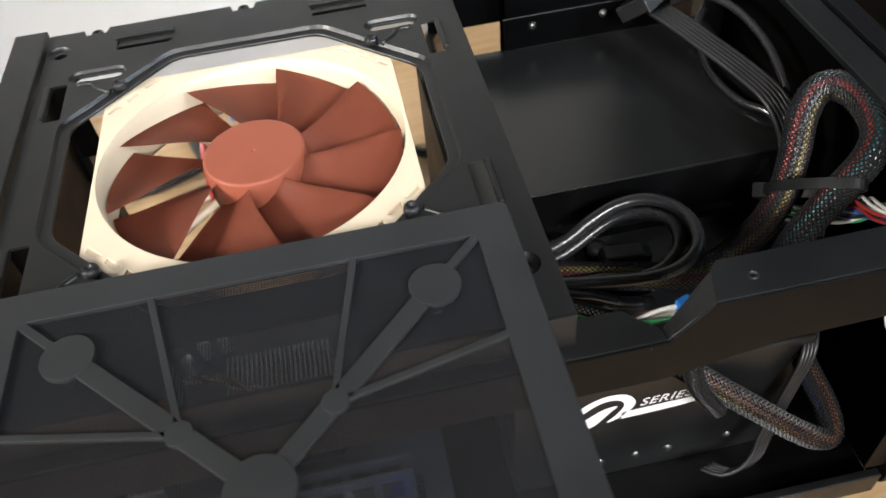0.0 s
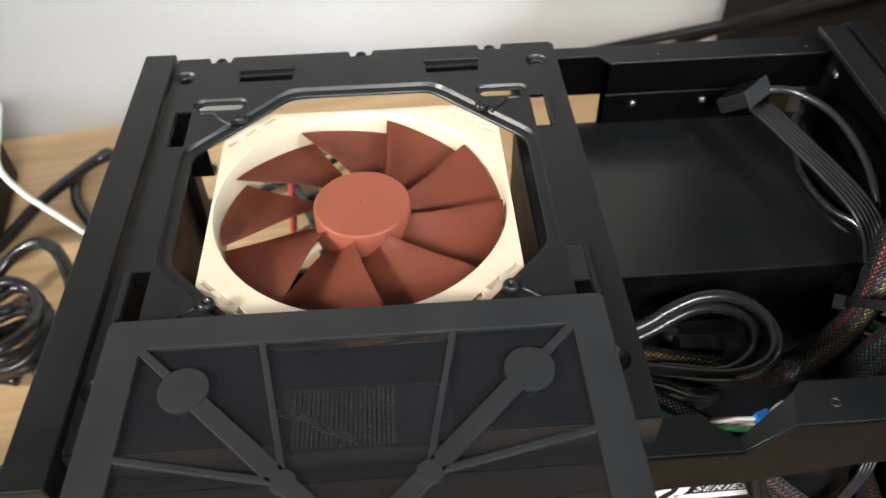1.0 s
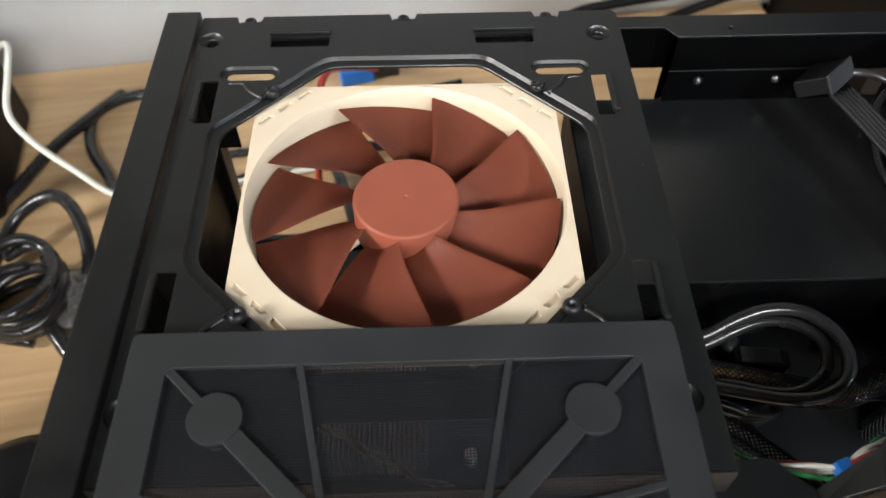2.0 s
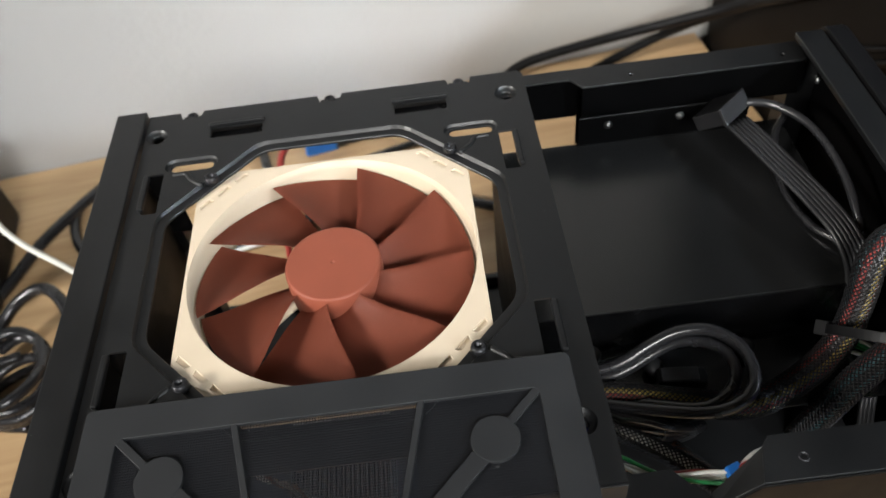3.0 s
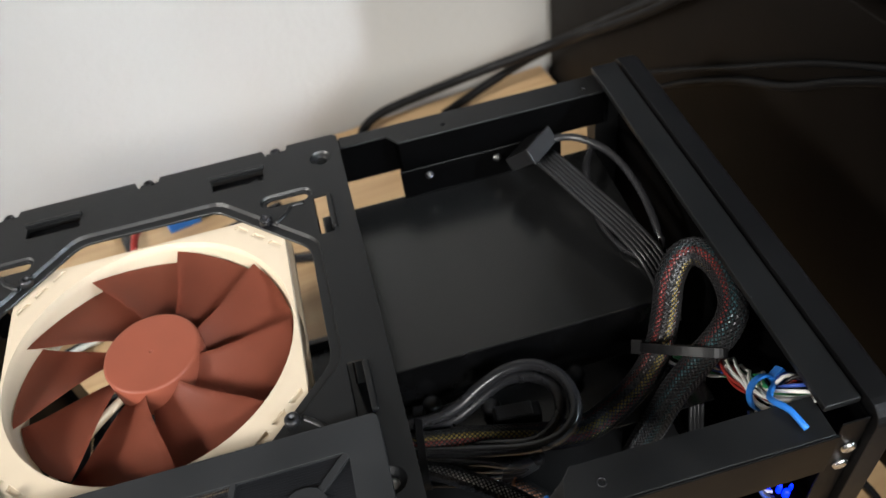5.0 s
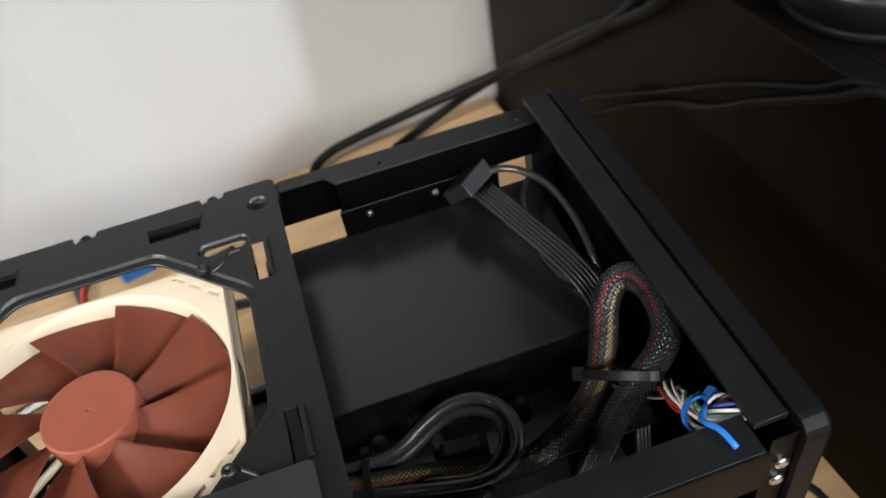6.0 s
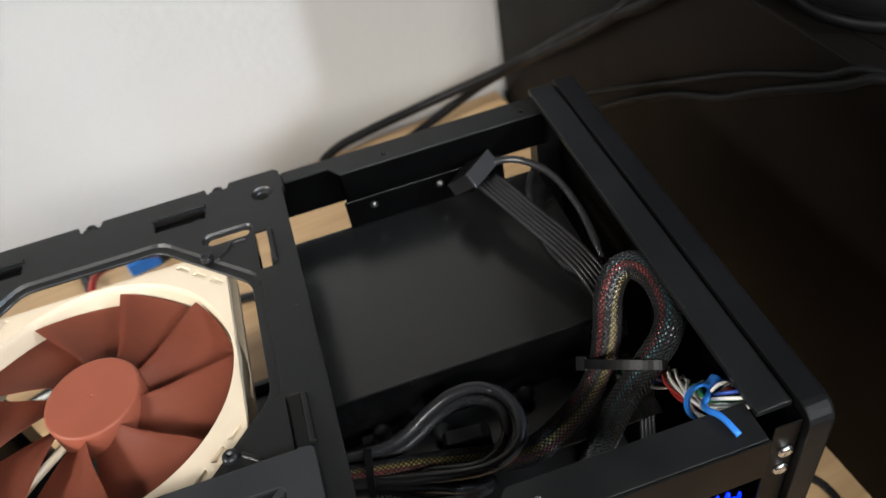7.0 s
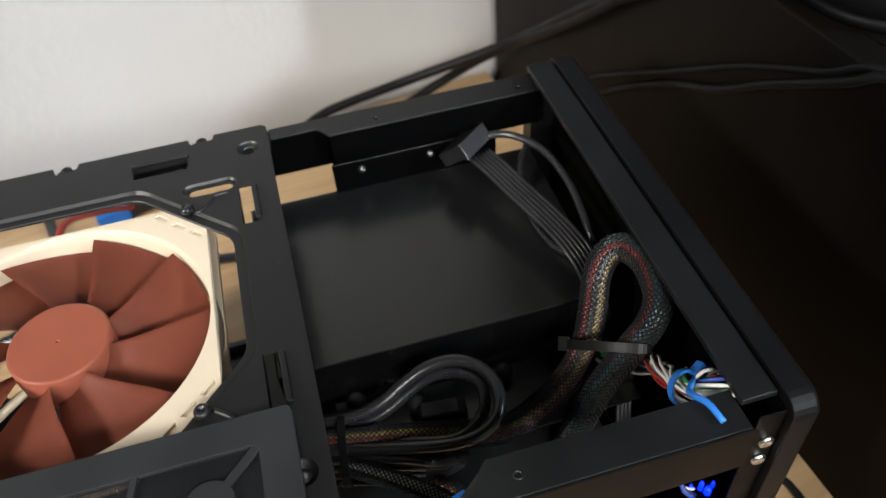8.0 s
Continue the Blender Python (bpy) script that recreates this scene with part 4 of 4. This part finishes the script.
part("port_block", boxes((-0.084, -0.064, -0.045, 0.040, 0.0078, 0.036)), HEATSINK, board, bevel=0.001)
part("board_led", boxes((0.028, 0.031, -0.075, -0.072, 0.0078, 0.0098)), WHITE_LED, board, "lit white indicator")
part("board_led", boxes((0.052, 0.060, -0.079, -0.076, 0.0078, 0.0098)), BLUE_LED, board, "lit blue indicator")
led = thing("front_led_board", "small circuit board with lit blue indicators", "circuit board", at=(0.2645, -0.1190, 0.1335))
# board coloured near black so the blue glow stays off it
part("led_board", boxes((-0.009, 0.009, -0.006, 0.006, -0.002, -0.0006)), SHADED_FACE, led, bevel=0.0002)
for x, y, r, h in ((0.0015, -0.001, 0.0017, 0.0045), (-0.0005, 0.0016, 0.0012, 0.006), (-0.0045, 0.0032, 0.0008, 0.003), (0.0052, 0.001, 0.0009, 0.004)):
    part("led", lathe([(0, h), (r * 0.7, h - 0.0004), (r, h * 0.5), (r, -0.0006)], 12, (x, y)), BLUE_LED, led, "lit blue indicator", smooth=True)
wire_bundle("cooler_wires", "twisted white and brown wires below the plate cutout", [(-0.045, -0.075, 0.150), (-0.028, -0.088, 0.165), (-0.012, -0.100, 0.170), (0.004, -0.110, 0.172), (0.020, -0.113, 0.165), (0.045, -0.110, 0.140)], 0.0014, ["white", "brown", "white"], 0.0008, 260)

# ---- on the desk ----
cable("white_cable", "white cable arching over the desk", [(-0.330, 0.270, 0.070), (-0.292, 0.250, 0.100), (-0.279, 0.215, 0.102), (-0.277, 0.190, 0.088), (-0.262, 0.176, 0.074), (-0.238, 0.166, 0.056), (-0.212, 0.156, 0.040), (-0.180, 0.160, 0.024), (-0.130, 0.200, 0.006), (-0.060, 0.215, 0.0045)], 0.0023, WHITE_CABLE)
cable("desk_cable", "black cord curving over the desk", [(-0.330, 0.150, 0.006), (-0.308, 0.190, 0.008), (-0.290, 0.228, 0.012), (-0.270, 0.262, 0.012), (-0.250, 0.290, 0.010), (-0.215, 0.300, 0.006), (-0.150, 0.270, 0.0055)], 0.0048, RUBBER, group="cords on the desk")
cable("desk_cable", "black cord curving over the desk", [(-0.250, 0.305, 0.0055), (-0.268, 0.275, 0.006), (-0.262, 0.240, 0.0055), (-0.244, 0.212, 0.0055), (-0.225, 0.190, 0.0055), (-0.170, 0.180, 0.0055)], 0.0045, RUBBER, group="cords on the desk")
cable("desk_cable", "black cord in a raised loop beside the case", [(-0.300, 0.120, 0.010), (-0.287, 0.150, 0.024), (-0.262, 0.160, 0.036), (-0.242, 0.148, 0.038), (-0.228, 0.122, 0.028), (-0.228, 0.098, 0.014), (-0.245, 0.080, 0.006), (-0.262, 0.066, 0.005)], 0.0048, RUBBER, group="cords on the desk")
for k in range(6):
    a = 0.9 * k
    pts = [(-0.262 + 0.034 * math.cos(t + a) * (1 - 0.06 * k), 0.083 + 0.026 * math.sin(t + a) * (1 + 0.05 * k), 0.006 + 0.007 * k + 0.004 * math.sin(2 * t)) for t in [0.7 * i for i in range(8)]]
    cable("bunched_cable", "black cord bunched in a coil on the desk", pts, 0.0040, RUBBER, group="bunched black cords")
cable("desk_cable", "black cord leading from the bunch under the case", [(-0.250, 0.070, 0.020), (-0.238, 0.058, 0.010), (-0.226, 0.046, 0.006), (-0.200, 0.040, 0.0055), (-0.150, 0.060, 0.0055)], 0.0052, RUBBER, group="cords on the desk")
bag = thing("plastic_bag", "small clear crinkled plastic bag among the cords", "bag", at=(-0.228, 0.088, 0.0))
bm = bmesh.new()
bmesh.ops.create_icosphere(bm, subdivisions=4, radius=0.02)
for v in bm.verts:
    d = noise.noise(v.co * 90) * 0.006 + noise.noise(v.co * 220) * 0.003
    v.co = Vector((v.co.x * 0.9, v.co.y * 1.1, max(v.co.z * 0.75, -0.012) + 0.0125)) + v.co.normalized() * d
    v.co.z = max(v.co.z, 0.0)
part("bag_film", bm, CLEAR_FILM, bag)
router = thing("black_box", "upright black plastic device box at the wall", "device", at=(-0.360, 0.225, 0.0), rz=7.5)
part("box_body", boxes((-0.045, 0.045, -0.065, 0.055, 0.0, 0.085)), PLASTIC_BLACK, router, bevel=0.008)
part("box_lid", boxes((-0.040, 0.040, -0.058, 0.048, 0.0855, 0.088)), RIBBON, router, bevel=0.001)
dish = tagged(part("round_puck", lathe([(0, 0.050), (0.020, 0.050), (0.044, 0.046), (0.055, 0.036), (0.058, 0.018), (0.056, 0.0), (0, 0.0)], 48), PLASTIC_BLACK, smooth=True, m=pose(-0.212, -0.078, 0)), "low round black plastic puck on the desk", "device")
for pts, r in (([(0.128, 0.352, 0.005), (0.131, 0.384, 0.006), (0.150, 0.393, 0.014), (0.180, 0.392, 0.023), (0.243, 0.384, 0.040), (0.297, 0.360, 0.066), (0.332, 0.322, 0.100), (0.345, 0.214, 0.185), (0.352, 0.138, 0.236), (0.368, 0.104, 0.272), (0.42, 0.08, 0.270)], 0.0046),
               ([(0.215, 0.380, 0.006), (0.238, 0.393, 0.006), (0.278, 0.396, 0.022), (0.303, 0.372, 0.052), (0.330, 0.332, 0.090), (0.344, 0.224, 0.171), (0.350, 0.160, 0.226), (0.366, 0.128, 0.271), (0.42, 0.12, 0.269)], 0.0046),
               ([(0.300, 0.300, 0.040), (0.335, 0.255, 0.082), (0.354, 0.221, 0.103), (0.360, 0.171, 0.141), (0.365, 0.120, 0.175), (0.368, 0.079, 0.197), (0.371, 0.046, 0.221), (0.374, 0.014, 0.242), (0.377, -0.006, 0.255), (0.382, -0.020, 0.2652), (0.395, -0.042, 0.2652), (0.43, -0.075, 0.2652)], 0.0028),
               ([(0.300, 0.310, 0.050), (0.335, 0.270, 0.085), (0.352, 0.234, 0.110), (0.359, 0.179, 0.147), (0.363, 0.134, 0.176), (0.367, 0.095, 0.202), (0.370, 0.064, 0.222), (0.373, 0.033, 0.239), (0.376, 0.008, 0.252), (0.381, -0.010, 0.2645), (0.393, -0.032, 0.2645), (0.43, -0.068, 0.2645)], 0.0020)):
    cable("desk_cable", "black cord running up from the desk over the cabinet", pts, r, CORD_BLACK, group="cords over the cabinet")
cable("desk_cable", "thin black cord along the desk edge", [(0.330, 0.02, 0.003), (0.345, -0.03, 0.003), (0.362, -0.066, 0.003), (0.371, -0.085, 0.003), (0.372, -0.14, 0.003)], 0.0026, RUBBER)
stand = thing("round_stand", "low round black plastic stand on the cabinet top", "stand", at=(0.4366, 0.0506, 0.2625))
part("stand_foot", lathe([(0, 0.006), (0.046, 0.006), (0.048, 0.004), (0.048, 0.0), (0, 0.0)], 48), CORD_BLACK, stand, smooth=True)
part("stand_body", lathe([(0, 0.031), (0.030, 0.0308), (0.052, 0.030), (0.056, 0.028), (0.057, 0.024), (0.054, 0.012), (0.047, 0.0065), (0, 0.0065)], 64), CABINET_GLOSS, stand, smooth=True)
# behind the case
cable("red_wire", "red wire behind the case", [(-0.075, 0.190, 0.003), (-0.072, 0.215, 0.05), (-0.066, 0.245, 0.07), (-0.05, 0.29, 0.04), (-0.03, 0.33, 0.004)], 0.0028, WIRES["red"])
cable("desk_cable", "black cord crossing the desk behind the case", [(-0.16, 0.19, 0.005), (-0.10, 0.215, 0.005), (-0.03, 0.235, 0.005), (0.05, 0.235, 0.005), (0.13, 0.20, 0.005), (0.20, 0.17, 0.005)], 0.0045, RUBBER, group="cords on the desk")
cable("desk_cable", "black cord crossing the desk behind the case", [(-0.11, 0.34, 0.005), (-0.09, 0.27, 0.005), (-0.06, 0.20, 0.009), (-0.045, 0.15, 0.005)], 0.0045, RUBBER, group="cords on the desk")
cable("desk_cable", "black cord crossing the desk behind the case", [(-0.17, 0.225, 0.005), (-0.12, 0.235, 0.005), (-0.07, 0.25, 0.012), (-0.02, 0.29, 0.005), (0.04, 0.31, 0.005)], 0.0035, RUBBER, group="cords on the desk")
blue_plug = thing("blue_plug", "blue plastic cable plug lying on the desk", "plug", at=(-0.048, 0.325, 0.0), rz=12)
part("plug_shell", boxes((-0.018, 0.012, -0.009, 0.009, 0.0, 0.014)), BLUE_PLASTIC, blue_plug, bevel=0.002)
part("plug_grip", boxes((0.0125, 0.034, -0.007, 0.007, 0.001, 0.012)), RUBBER, blue_plug, bevel=0.002)
